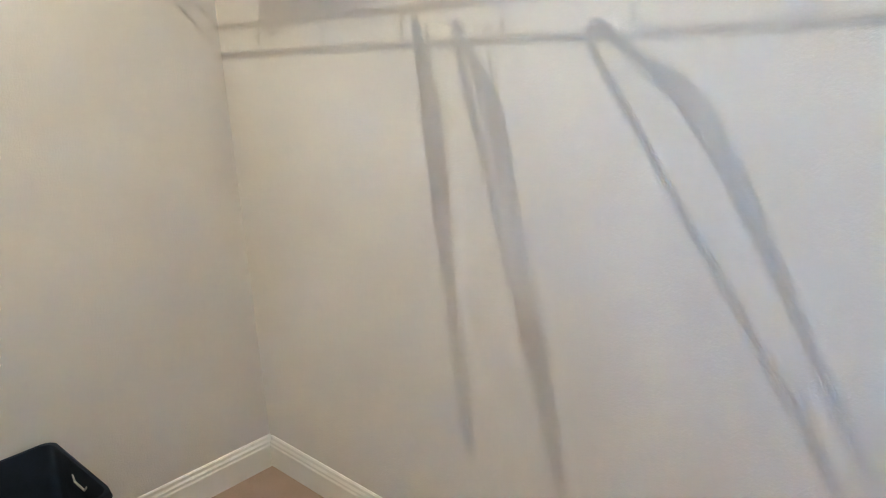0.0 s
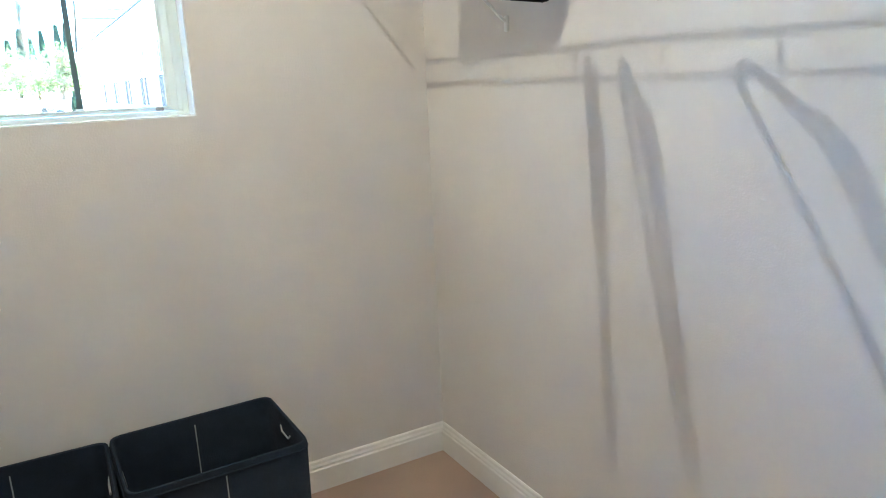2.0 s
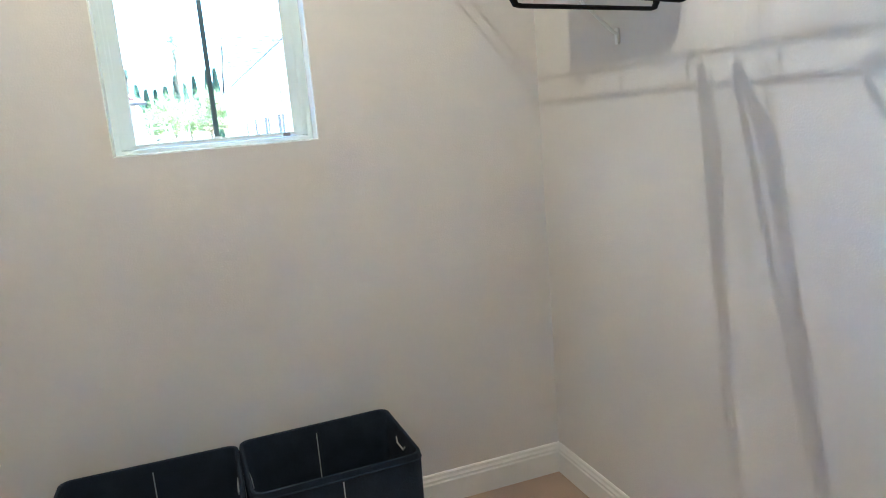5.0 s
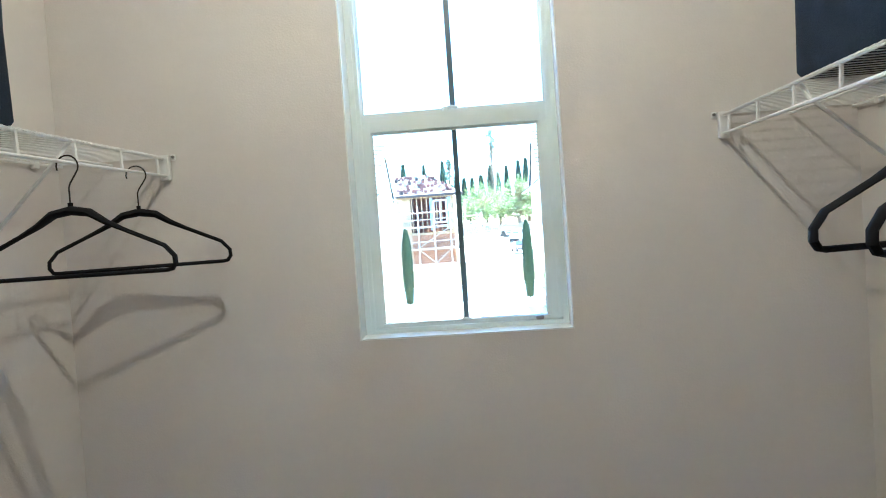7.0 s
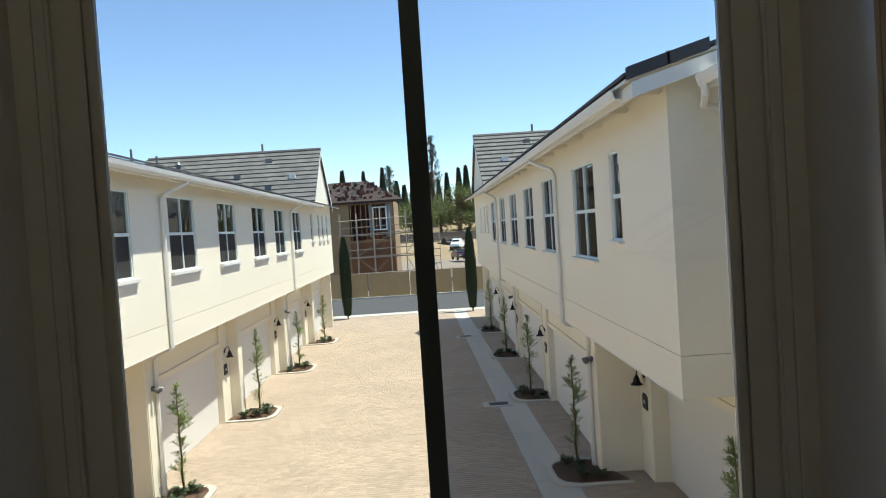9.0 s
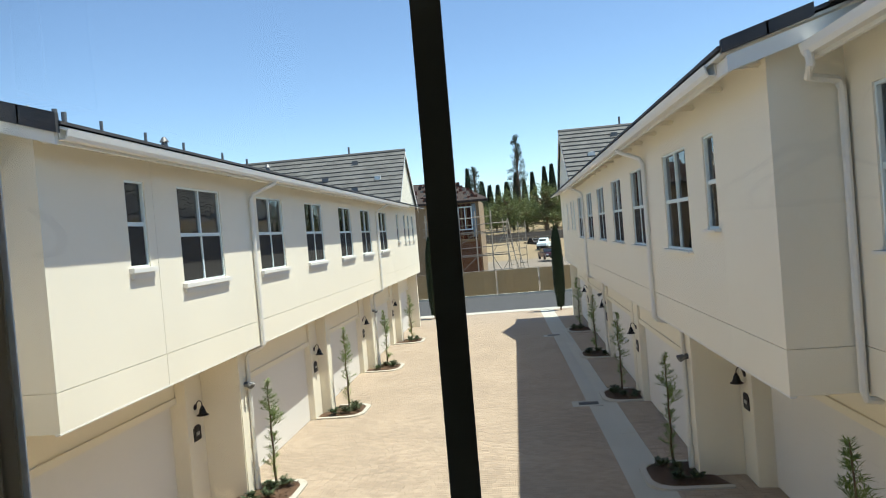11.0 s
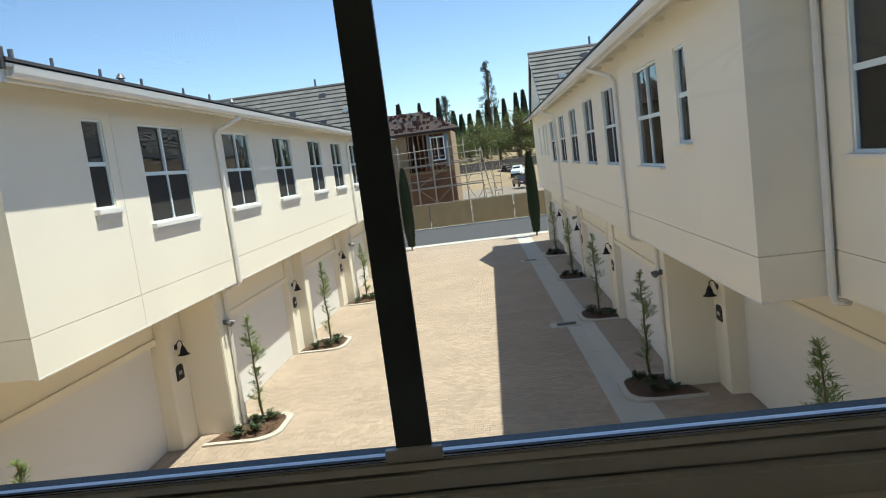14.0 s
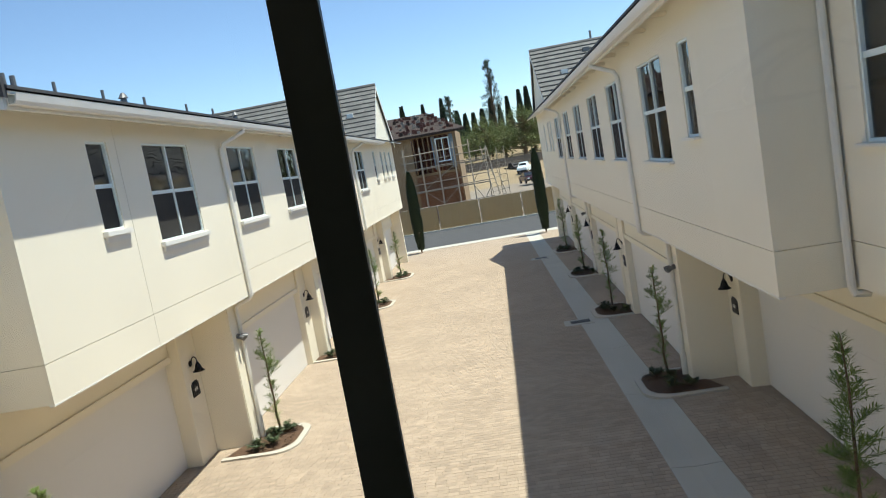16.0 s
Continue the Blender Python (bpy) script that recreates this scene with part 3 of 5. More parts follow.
# ---- rows of houses ----
EAVE, SOFF, JOINT = 3.0, -0.205, 0.24
def make_row(side, wx, out, yn, ye, gy0, gy1, wins, g, g2, fin, near_win):
    """A terrace: rendered upper storey over recessed garages, with a cross gable from gy0 to gy1."""
    row = thing("townhouse_row", pose(0, 0, GZ), "cream stucco terrace with white windows over garages", "house", "houses along the alley")
    row.location = (0, 0, 0)
    X = lambda u: wx + out * u
    def B(bm, u0, u1, *r):
        bx(bm, min(X(u0), X(u1)), max(X(u0), X(u1)), *r)
    def P(name, lims, mat, parent=row, label="", bevel=0.0):
        bm = bmesh.new()
        for l in lims:
            B(bm, *l)
        return part(name, bm, mat, parent, label, bevel)
    holes = [(y - w / 2, y + w / 2, z0, z1) for y, w, z0, z1, _ in wins]
    top = EAVE + 0.1
    depth = lambda y: g if y < 13 else g2      # the first bay is deeper than the others
    # skin with open joints, and the wall behind it
    bm = bmesh.new()
    j = [(yn, ye, JOINT - 0.004, JOINT + 0.004)] + ([(9.345, 9.353, SOFF, top)] if side == "west" else [(13.25, 13.258, SOFF, top)])
    pierced(bm, "x", min(X(-0.02), X(0)), max(X(-0.02), X(0)), yn, ye, SOFF, top, holes + j)
    part("wall", bm, M_STUCCO, row)
    bm = bmesh.new()
    pierced(bm, "x", min(X(-0.2), X(-0.02)), max(X(-0.2), X(-0.02)), yn + 0.02, ye, SOFF, top, holes)
    part("wall_core", bm, M_STUCCO, row)
    bm = bmesh.new()
    ru = sorted((X(-0.7), X(-0.02)))
    pierced(bm, "y", yn, yn + 0.02, ru[0], ru[1], SOFF, EAVE + 0.35, [(ru[0], ru[1], JOINT - 0.004, JOINT + 0.004)])
    part("return_wall", bm, M_STUCCO, row)
    P("return_core", [(-0.7, -0.2, yn + 0.02, yn + 0.18, SOFF, EAVE + 0.35)], M_STUCCO)
    bm = bmesh.new()
    nu = sorted((X(-0.72), X(-0.7)))
    nh = [(near_win[0] - near_win[1] / 2, near_win[0] + near_win[1] / 2, near_win[2], near_win[3])] if near_win else []
    pierced(bm, "x", nu[0], nu[1], 0.26, yn, SOFF, top, nh + [(0.26, yn, JOINT - 0.004, JOINT + 0.004)])
    part("near_wall", bm, M_STUCCO, row)
    bm = bmesh.new(); nu = sorted((X(-0.9), X(-0.72)))
    pierced(bm, "x", nu[0], nu[1], 0.26, yn + 0.02, SOFF, top, nh)
    part("near_wall_core", bm, M_STUCCO, row)
    P("soffit", [(g - 0.1, -0.2, yn + 0.18, ye, SOFF + 0.006, SOFF + 0.06), (g - 0.1, -0.9, 0.26, yn + 0.18, SOFF + 0.006, SOFF + 0.06)], M_STUCCO)
    P("drip_edge", [(-0.06, 0.004, yn - 0.004, ye, SOFF - 0.02, SOFF - 0.001)], M_WHITE)
    P("rear_wall", [(-9.0, -8.8, 0.26, ye, GZ, top), (-8.8, -0.2, ye - 0.2, ye - 0.001, GZ, top)], M_STUCCO)
    # windows
    for y, w, z0, z1, two in wins + ([near_win] if near_win else []):
        ub = -0.7 if near_win and (y, w) == near_win[:2] else 0.0
        bar = 0.03
        zr = z0 + (z1 - z0) * 0.5
        y0, y1 = y - w / 2, y + w / 2
        L = [(ub - 0.09, ub - 0.02, y0, y0 + bar, z0, z1), (ub - 0.09, ub - 0.02, y1 - bar, y1, z0, z1), (ub - 0.09, ub - 0.02, y0 + bar, y1 - bar, z0, z0 + bar), (ub - 0.09, ub - 0.02, y0 + bar, y1 - bar, z1 - bar, z1), (ub - 0.09, ub - 0.03, y0 + bar, y1 - bar, zr - 0.028, zr + 0.028)]
        win = P("window", L, M_VINYL)
        cells = [(y0 + bar, y1 - bar)]
        if two:
            P("mullion", [(ub - 0.088, ub - 0.025, y - 0.022, y + 0.022, z0 + bar, zr - 0.028), (ub - 0.088, ub - 0.025, y - 0.022, y + 0.022, zr + 0.028, z1 - bar)], M_VINYL, win)
            cells = [(y0 + bar, y - 0.022), (y + 0.022, y1 - bar)]
        for a, b in cells:
            for c, d, dep in ((z0 + bar, zr - 0.028, 0.05), (zr + 0.028, z1 - bar, 0.06)):
                upper = c > zr
                P("pane", [(ub - dep - 0.004, ub - dep, a, b, c, d)], M_PANE if upper else M_PANE_LOW, win).visible_shadow = False
                if not upper and (side == "west" or y > 12):
                    P("insect_screen", [(ub - 0.042, ub - 0.039, a + 0.012, b - 0.012, c + 0.012, d - 0.004)], M_SCREEN, win, "dark grey insect screen")
        P("sill", [(ub - 0.03, ub + 0.075, y0 - 0.07, y1 + 0.07, z0 - (0.075 if side == "west" else 0.035), z0 - 0.002)] + ([(ub - 0.01, ub + 0.04, y0 - 0.03, y1 + 0.03, z0 - 0.15, z0 - 0.076)] if side == "west" else []), M_WHITE, win, "white moulded sill", 0.006)
        # room box behind the panes, its shade painted in dark grey
        P("room", [(ub - 1.3, ub - 1.26, y0 - 0.3, y1 + 0.3, z0 - 0.4, z1 + 0.2), (ub - 1.26, ub - 0.21, y0 - 0.3, y0 - 0.26, z0 - 0.4, z1 + 0.2), (ub - 1.26, ub - 0.21, y1 + 0.26, y1 + 0.3, z0 - 0.4, z1 + 0.2), (ub - 1.26, ub - 0.21, y0 - 0.26, y1 + 0.26, z1 + 0.16, z1 + 0.2), (ub - 1.26, ub - 0.21, y0 - 0.26, y1 + 0.26, z0 - 0.44, z0 - 0.4)], M_ROOM, win, "interior behind the glass, its dimness painted dark grey")
        if near_win and (y, w) == near_win[:2] or (side == "east" and two):
            bm = bmesh.new()
            n = 36
            for i in range(n):
                ya, yb = y0 + (y1 - y0) * i / n, y0 + (y1 - y0) * (i + 1) / n
                B(bm, ub - 0.22 - 0.03 * (i % 2), ub - 0.2 - 0.03 * (i % 2), ya, yb, z0, z1)
            part("curtain", bm, M_CURTAIN, win, "hanging grey-green pleated curtain")
    # roof, fascia, gutter, tails
    pitch = 0.30
    rk = 0.22
    bm = bmesh.new()
    def sloped(u0, u1, y0, y1, z, th):
        za, zb = z, z + pitch * (u0 - u1)
        v = [bm.verts.new(p) for p in ((X(u0), y0, za), (X(u0), y1, za), (X(u1), y1, zb), (X(u1), y0, zb), (X(u0), y0, za + th), (X(u0), y1, za + th), (X(u1), y1, zb + th), (X(u1), y0, zb + th))]
        for f in ((0, 1, 2, 3), (4, 5, 6, 7), (0, 1, 5, 4), (1, 2, 6, 5), (2, 3, 7, 6), (3, 0, 4, 7)):
            bm.faces.new([v[i] for i in f])
    sloped(0.47, -4.6, yn - rk, ye + 0.2, EAVE + 0.02, 0.03)
    sloped(-0.25, -4.6, -6.0, yn - rk, EAVE + 0.03, 0.03)
    roof = part("roof", bm, M_WHITE, row)
    bm = bmesh.new()
    u, z = 0.50, EAVE + 0.062
    while u > -4.6:
        sloped(u, u - 0.40, yn - rk - 0.03, ye + 0.2, z, 0.035)
        if u < -0.2:
            sloped(u, u - 0.40, -6.0, yn - rk - 0.04, z + 0.02, 0.035)
        u -= 0.33; z += 0.33 * pitch
    part("tile_course", bm, M_TILE, roof, "dark grey flat concrete tiles")
    bm = bmesh.new()      # rake tiles turned over the verge
    for i in range(11 if side == "west" else 2):
        u = 0.47 - i * 0.4
        zz = EAVE + 0.07 + pitch * (0.47 - u) + 0.02
        sloped(u, u - 0.42, yn - rk - 0.07, yn - rk - 0.01, zz - 0.118 + (0.0 if side == "west" else 0.06), 0.21 if side == "west" else 0.12)
    part("rake_tile", bm, M_TILE, roof)
    bm = bmesh.new()
    sloped(0.42, -1.5, yn - rk - 0.03, yn - rk + 0.01, EAVE - 0.14, 0.15)
    part("barge_board", bm, M_WHITE, roof)
    def gutter(name, ug, y0, y1):
        bm = bmesh.new()
        prof = [(0.0, 0.11), (0.0, 0.0), (0.075, 0.0), (0.10, 0.04), (0.115, 0.11), (0.10, 0.11), (0.085, 0.045), (0.07, 0.012), (0.012, 0.012), (0.012, 0.11)]
        ends = []
        for yy in (y0, y1):
            ends.append([bm.verts.new((X(ug + p[0]), yy, EAVE - 0.085 + p[1])) for p in prof])
        n = len(prof)
        for i in range(n):
            bm.faces.new((ends[0][i], ends[0][(i + 1) % n], ends[1][(i + 1) % n], ends[1][i]))
        bm.faces.new(ends[0]); bm.faces.new(ends[1][::-1])
        part(name, bm, M_WHITE, row, "white metal eave gutter")
    gutter("gutter", 0.40, yn + (-0.16 if side == "west" else 0.18), gy0 + 0.1 if side == "west" else gy0)
    gutter("gutter", -0.30, 0.4, yn - 0.3)
    P("fascia", [(0.36, 0.395, yn - rk + 0.02, gy0 + 0.1, EAVE - 0.12, EAVE + 0.015)], M_WHITE)
    P("fascia", [(-0.34, -0.305, 0.4, yn - 0.3, EAVE - 0.12, EAVE + 0.02)], M_WHITE)
    y = yn + 0.1
    while y < gy0:
        P("rafter_tail", [(0.001, 0.355, y, y + 0.07, EAVE - 0.055, EAVE + 0.012)], M_STUCCO, row, "", 0.02)
        y += 1.25
    # cross gable
    zr = 5.77
    ze, half = 3.25, (gy1 - gy0) / 2
    ym = (gy0 + gy1) / 2
    sl = (zr - ze) / half
    bm = bmesh.new()
    tri = [(gy0 + 0.15, top), (gy0 + 0.15, ze), (ym, zr - 0.06), (gy1 - 0.15, ze), (gy1 - 0.15, top)]
    r0 = [bm.verts.new((X(0.03), p[0], p[1])) for p in tri]; r1 = [bm.verts.new((X(-0.2), p[0], p[1])) for p in tri]
    bm.faces.new(r0); bm.faces.new(r1[::-1])
    for i in range(5):
        bm.faces.new((r0[i], r0[(i + 1) % 5], r1[(i + 1) % 5], r1[i]))
    part("gable_wall", bm, M_STUCCO, row)
    bm = bmesh.new()
    for s in (-1, 1):
        ya = ym + s * (half + 0.2)
        za = zr - sl * (half + 0.2)
        v = [bm.verts.new(p) for p in ((X(0.13), ya, za - 0.05), (X(-8), ya, za - 0.05), (X(-8), ym, zr - 0.05), (X(0.13), ym, zr - 0.05), (X(0.13), ya, za), (X(-8), ya, za), (X(-8), ym, zr), (X(0.13), ym, zr))]
        for f in ((0, 1, 2, 3), (4, 5, 6, 7), (0, 1, 5, 4), (1, 2, 6, 5), (2, 3, 7, 6), (3, 0, 4, 7)):
            bm.faces.new([v[i] for i in f])
    groof = part("gable_roof", bm, M_ROOF, row)
    bm = bmesh.new()
    for s in (-1, 1):
        ya = ym + s * (half + 0.2); za = zr - sl * (half + 0.2)
        v = [bm.verts.new(p) for p in ((X(0.15), ya, za - 0.2), (X(0.13), ya, za - 0.2), (X(0.13), ym, zr - 0.2), (X(0.15), ym, zr - 0.2), (X(0.15), ya, za - 0.005), (X(0.13), ya, za - 0.005), (X(0.13), ym, zr - 0.005), (X(0.15), ym, zr - 0.005))]
        for f in ((0, 1, 2, 3), (4, 5, 6, 7), (0, 1, 5, 4), (1, 2, 6, 5), (2, 3, 7, 6), (3, 0, 4, 7)):
            bm.faces.new([v[i] for i in f])
    part("verge_board", bm, M_WHITE, groof, "white verge board")
    # tiles on the near slope, course by course
    n = 13
    run = (half + 0.24) / n
    tm = bmesh.new()
    tile_len = math.hypot(run, run * sl)
    bx(tm, 0, 0.325, -0.05, tile_len, 0.0, 0.055)
    tile_mesh = mesh_of("roof_tile", tm, M_ROOF)
    ang = math.atan(sl)
    for i in range(n):
        yy = ym - half - 0.24 + i * run
        zz = zr - sl * (ym - yy) + 0.03
        for k in range(25):
            half_tile = k == 0 and i % 2      # broken bond, cut at the verge
            u = 0.15 - k * 0.33 + (0.165 if i % 2 and k else 0.0)
            w = 0.1625 if half_tile else 0.325
            o = new("roof_tile", tile_mesh)
            o.parent = groof
            o.matrix_local = Matrix.Translation((X(u) if out < 0 else X(u) - w, yy, zz)) @ Matrix.Rotation(ang - 0.13, 4, "X") @ Matrix.Diagonal((w / 0.325, 1, 1, 1))
    bm = bmesh.new()
    v0 = zr + 0.04
    rod(bm, (X(0.15), ym, v0), (X(-8), ym, v0), 0.09, 8)
    part("ridge_cap", bm, M_ROOF, groof)
    # downspouts
    def spout(name, pts):
        bm = bmesh.new(); tube(bm, pts, 0.04, 8, up=(0, 1, 0))
        part(name, bm, M_WHITE, row, "white metal downspout")
    for yd in ((13.0, 25.5) if side == "west" else (13.0, 24.7)):
        spout("downspout", [(X(0.46), yd + 0.3, EAVE - 0.05), (X(0.44), yd + 0.3, EAVE - 0.13), (X(0.1), yd + 0.02, EAVE - 0.32), (X(0.055), yd, EAVE - 0.42), (X(0.055), yd, SOFF - 0.02), (X(0.0), yd, SOFF - 0.07), (X(fin + 0.1), yd, SOFF - 0.16), (X(fin + 0.05), yd, SOFF - 0.24), (X(fin + 0.05), yd, GZ + 0.45)])
        bm = bmesh.new(); rod(bm, (X(fin + 0.05), yd, GZ + 0.03), (X(fin + 0.05), yd, GZ + 0.45), 0.055, 10)
        part("spout_boot", bm, M_WHITE, row)
    spout("downspout", [(X(-0.22), yn - 0.42, EAVE - 0.05), (X(-0.24), yn - 0.40, EAVE - 0.17), (X(-0.29), yn - 0.2, EAVE - 0.25), (X(-0.6), yn - 0.06, EAVE - 0.28), (X(-0.64), yn - 0.055, EAVE - 0.36), (X(-0.64), yn - 0.055, SOFF + 0.03), (X(-0.66), yn - 0.055, SOFF - 0.05), (X(-0.8), yn - 0.05, SOFF - 0.07)])
    # roof vents
    for i, yv in enumerate((8.9, 10.0, 11.3, 11.95, 12.7, 14.5, 15.9, 17.3)):
        bm = bmesh.new()
        zb = EAVE + 0.1 + pitch * 1.5
        rod(bm, (X(-1.05), yv, zb - 0.25), (X(-1.05), yv, zb + (0.2 if i != 3 else 0.12)), 0.026 if i else 0.036, 8)
        if i == 0:
            rod(bm, (X(-1.05), yv + 0.2, zb - 0.25), (X(-1.05), yv + 0.2, zb + 0.19), 0.036, 8)
        if i in (3, 7):
            rod(bm, (X(-1.05), yv, zb + 0.12), (X(-1.05), yv, zb + 0.21), 0.085, 10, 0.03); rod(bm, (X(-1.05), yv, zb + 0.03), (X(-1.05), yv, zb + 0.1), 0.055, 10)
        part("roof_vent", bm, M_VENT, roof, "grey metal roof vent pipe")
    for k, (u, f) in enumerate(((-2.2, 0.2), (-3.5, 0.5), (-1.0, 0.55), (-5.0, 0.7), (-2.0, 0.75))):
        yy = ym - half * f
        zz = zr - sl * (ym - yy) + 0.05
        bm = bmesh.new(); bx(bm, X(u) - 0.14, X(u) + 0.14, yy - 0.14, yy + 0.05, zz - 0.06, zz + 0.13)
        part("roof_vent", bm, M_VENT if k != 2 else M_WHITE, groof, "low box roof vent", 0.01)
    bm = bmesh.new(); rod(bm, (X(-2.6), ym, zr), (X(-2.6), ym, zr + 0.45), 0.05, 8)
    part("vent_pipe", bm, M_VENT, groof)
    # garages, pier by pier
    dh = GZ + 2.0
    ret = lambda y: 0.2 if y < 13 else 0.06
    ys = [12.83 + 6.2 * k for k in range(-1, 5 if side == "east" else 5) if 12.83 + 6.2 * k < ye + 3]
    doors = [(y - 5.75, y - 0.88) for y in ys]
    for w0, w1, gw in ((0.26, 12.8, g), (12.8, ye, g2)):
        bm = bmesh.new()
        gu = sorted((X(gw - 0.2), X(gw)))
        pierced(bm, "x", gu[0], gu[1], w0, w1, GZ - 0.05, SOFF + 0.02, [(max(a, 0.3), min(b, ye - 0.05), GZ - 0.05, dh) for a, b in doors if a < ye - 0.6 and w0 < b < w1 + 5])
        part("garage_wall", bm, M_STUCCO, row)
    for a, b in doors:
        a, b = max(a, 0.3), min(b, ye - 0.05)
        if b - a < 0.5:
            continue
        gd = depth(b)
        door = P("garage_door", [(gd - 0.14, gd - 0.12, a - 0.02, b + 0.02, GZ - 0.01, dh + 0.02)], M_GARAGE, row, "white sectional garage door")
        for i in range(4):
            z0 = GZ + 0.01 + i * 0.5
            P("panel", [(gd - 0.12, gd - 0.10, a - 0.03, b + 0.03, z0, z0 + 0.499)], M_GARAGE, door)
        P("door_trim", [(gd, gd + 0.035, a - 0.12, a, GZ, dh + 0.12), (gd, gd + 0.035, b, b + 0.1, GZ, dh + 0.12), (gd, gd + 0.035, a, b, dh, dh + 0.12)], M_STUCCO, row, "raised stucco door surround", 0.006)
    for y in ys:
        if y > ye:
            continue
        if y > 8:
            P("pier", [(depth(y) + 0.0, fin, y - 0.2, y + 0.22, GZ - 0.05, SOFF + 0.004)], M_STUCCO, row, "", 0.02)
        P("pier_return", [(depth(y) + 0.001, depth(y) + ret(y), y - 0.877, y - 0.2, GZ - 0.05, SOFF + 0.003)], M_STUCCO, row, "", 0.012)
    P("soffit_light", [(0.006 - 0.16, 0.006 - 0.06, yn + 0.12 + 1.55 * i, yn + 0.24 + 1.55 * i, SOFF - 0.024, SOFF - 0.003) for i in range(int((ye - yn) / 1.55))], M_WHITE)
    return row, X, ys

NAR = lambda y, d=0.0: (y, 0.5, 1.50 + d, 2.675 + d, False)
DBL = lambda y, d=0.0: (y, 1.56, 1.19 + d, 2.675 + d, True)
west, XW, YS_W = make_row("west", -5.0, 1, 6.9, 36.4, 30.9, 36.4, [NAR(8.88)] + [DBL(y) for y in (10.87, 14.2, 17.45, 20.8, 23.75, 26.95)] + [NAR(y) for y in (30.4, 32.4, 33.6, 35.0)], -1.3, -0.68, -0.35, None)
east, XE, YS_E = make_row("east", 2.5, -1, 6.72, 36.4, 28.35, 36.4, [NAR(8.88, -0.11)] + [DBL(y, -0.11) for y in (10.83, 14.05, 17.0, 20.1, 23.1, 26.4)] + [NAR(y, -0.12) for y in (29.0, 30.3, 32.5)], -1.45, -0.53, -0.46, (5.47, 1.56, 1.15, 2.6, True))

# the house that the closet belongs to
own = thing("own_house", pose(0, 0, 0), "cream stucco house with the closet window", "house")
bm = bmesh.new(); pierced(bm, "y", 0.151, 0.19, -5.7, 3.2, GZ - 0.05, 3.1, [(-0.42, 0.42, 1.25, 2.78)])
part("wall", bm, M_STUCCO, own)
part("side_wall", boxes((-5.7, -5.5, -6, 0.15, GZ, 3.1), (3.0, 3.2, -6, 0.15, GZ, 3.1), (-5.5, 3.0, -6.2, -6, GZ, 3.1)), M_STUCCO, own)
part("roof", boxes((-6, 3.6, -6.4, 0.4, 3.12, 3.3)), M_ROOF, own)
part("soffit", boxes((-1.2, 1.2, -0.01, 0.2, 3.1, 3.118)), M_WHITE, own)

# ---- lamps and house numbers on the piers ----
def wall_lamp(m):
    m = m @ Matrix.Diagonal((0.7, 0.7, 0.7, 1))
    th = thing("wall_lamp", m, "black metal gooseneck barn lamp on a stucco pier", "lamp", "lamps along the garages")
    bm = bmesh.new(); rod(bm, (0, 0, 0), (0.03, 0, 0), 0.075, 14)
    part("backplate", bm, M_BLACK, th, "", 0.004)
    bm = bmesh.new()
    tube(bm, [(0.03, 0, 0.0), (0.05, 0, 0.07), (0.085, 0, 0.145), (0.14, 0, 0.17), (0.19, 0, 0.135), (0.205, 0, 0.06), (0.205, 0, 0.0)], 0.014, 8, up=(0, 1, 0))
    part("arm", bm, M_BLACK, th)
    bm = bmesh.new()
    prof = [(0.035, 0.02), (0.045, -0.02), (0.075, -0.06), (0.085, -0.13), (0.11, -0.18), (0.165, -0.215), (0.16, -0.222), (0.10, -0.18)]
    n, rings = 20, []
    for r, z in prof:
        rings.append([bm.verts.new((0.205 + r * math.cos(2 * math.pi * k / n), r * math.sin(2 * math.pi * k / n), z)) for k in range(n)])
    for a, b in zip(rings, rings[1:]):
        for k in range(n):
            bm.faces.new((a[k], a[(k + 1) % n], b[(k + 1) % n], b[k]))
    bm.faces.new(rings[0])
    part("shade", bm, M_BLACK, th, "black bell shade", 0, True)
    bm = bmesh.new(); bmesh.ops.create_uvsphere(bm, u_segments=10, v_segments=8, radius=0.04, matrix=Matrix.Translation((0.205, 0, -0.13)))
    part("bulb", bm, M_VINYL, th, "unlit white bulb", 0, True)
    return th

def plaque(m):
    m = m @ Matrix.Diagonal((0.85, 0.85, 0.85, 1))
    th = thing("address_plaque", m, "black address plaque with pale digits on stucco", "sign", "house numbers")
    part("plate", boxes((0, 0.02, -0.17, 0.17, -0.16, 0.13), (0, 0.02, -0.11, 0.11, 0.13, 0.17)), M_BLACK, th)
    part("field", boxes((0.0201, 0.024, -0.1, 0.1, -0.09, 0.07)), M_IRON, th)
    for i in range(3):
        part("digit", boxes((0.0245, 0.03, -0.07 + i * 0.055, -0.046 + i * 0.055, -0.045, 0.03)), M_WHITE, th, "pale digit too small to read")
    return th

proto_l, proto_p = None, None
for X, out, g1, g2, ys in ((XW, 1, -1.3, -0.68, YS_W), (XE, -1, -1.45, -0.53, YS_E)):
    for y in ys[0 if out < 0 else 1:5]:
        g = g1 if y < 13 else g2 - 0.14
        m1 = pose(X(g + 0.2), y - 0.54, -1.2, 0, 0, 0 if out > 0 else 180)
        m2 = pose(X(g + 0.2), y - 0.54, -1.68, 0, 0, 0 if out > 0 else 180)
        if y > 35:
            continue
        proto_l = copy_thing(proto_l, m1) if proto_l else wall_lamp(m1)
        proto_p = copy_thing(proto_p, m2) if proto_p else plaque(m2)
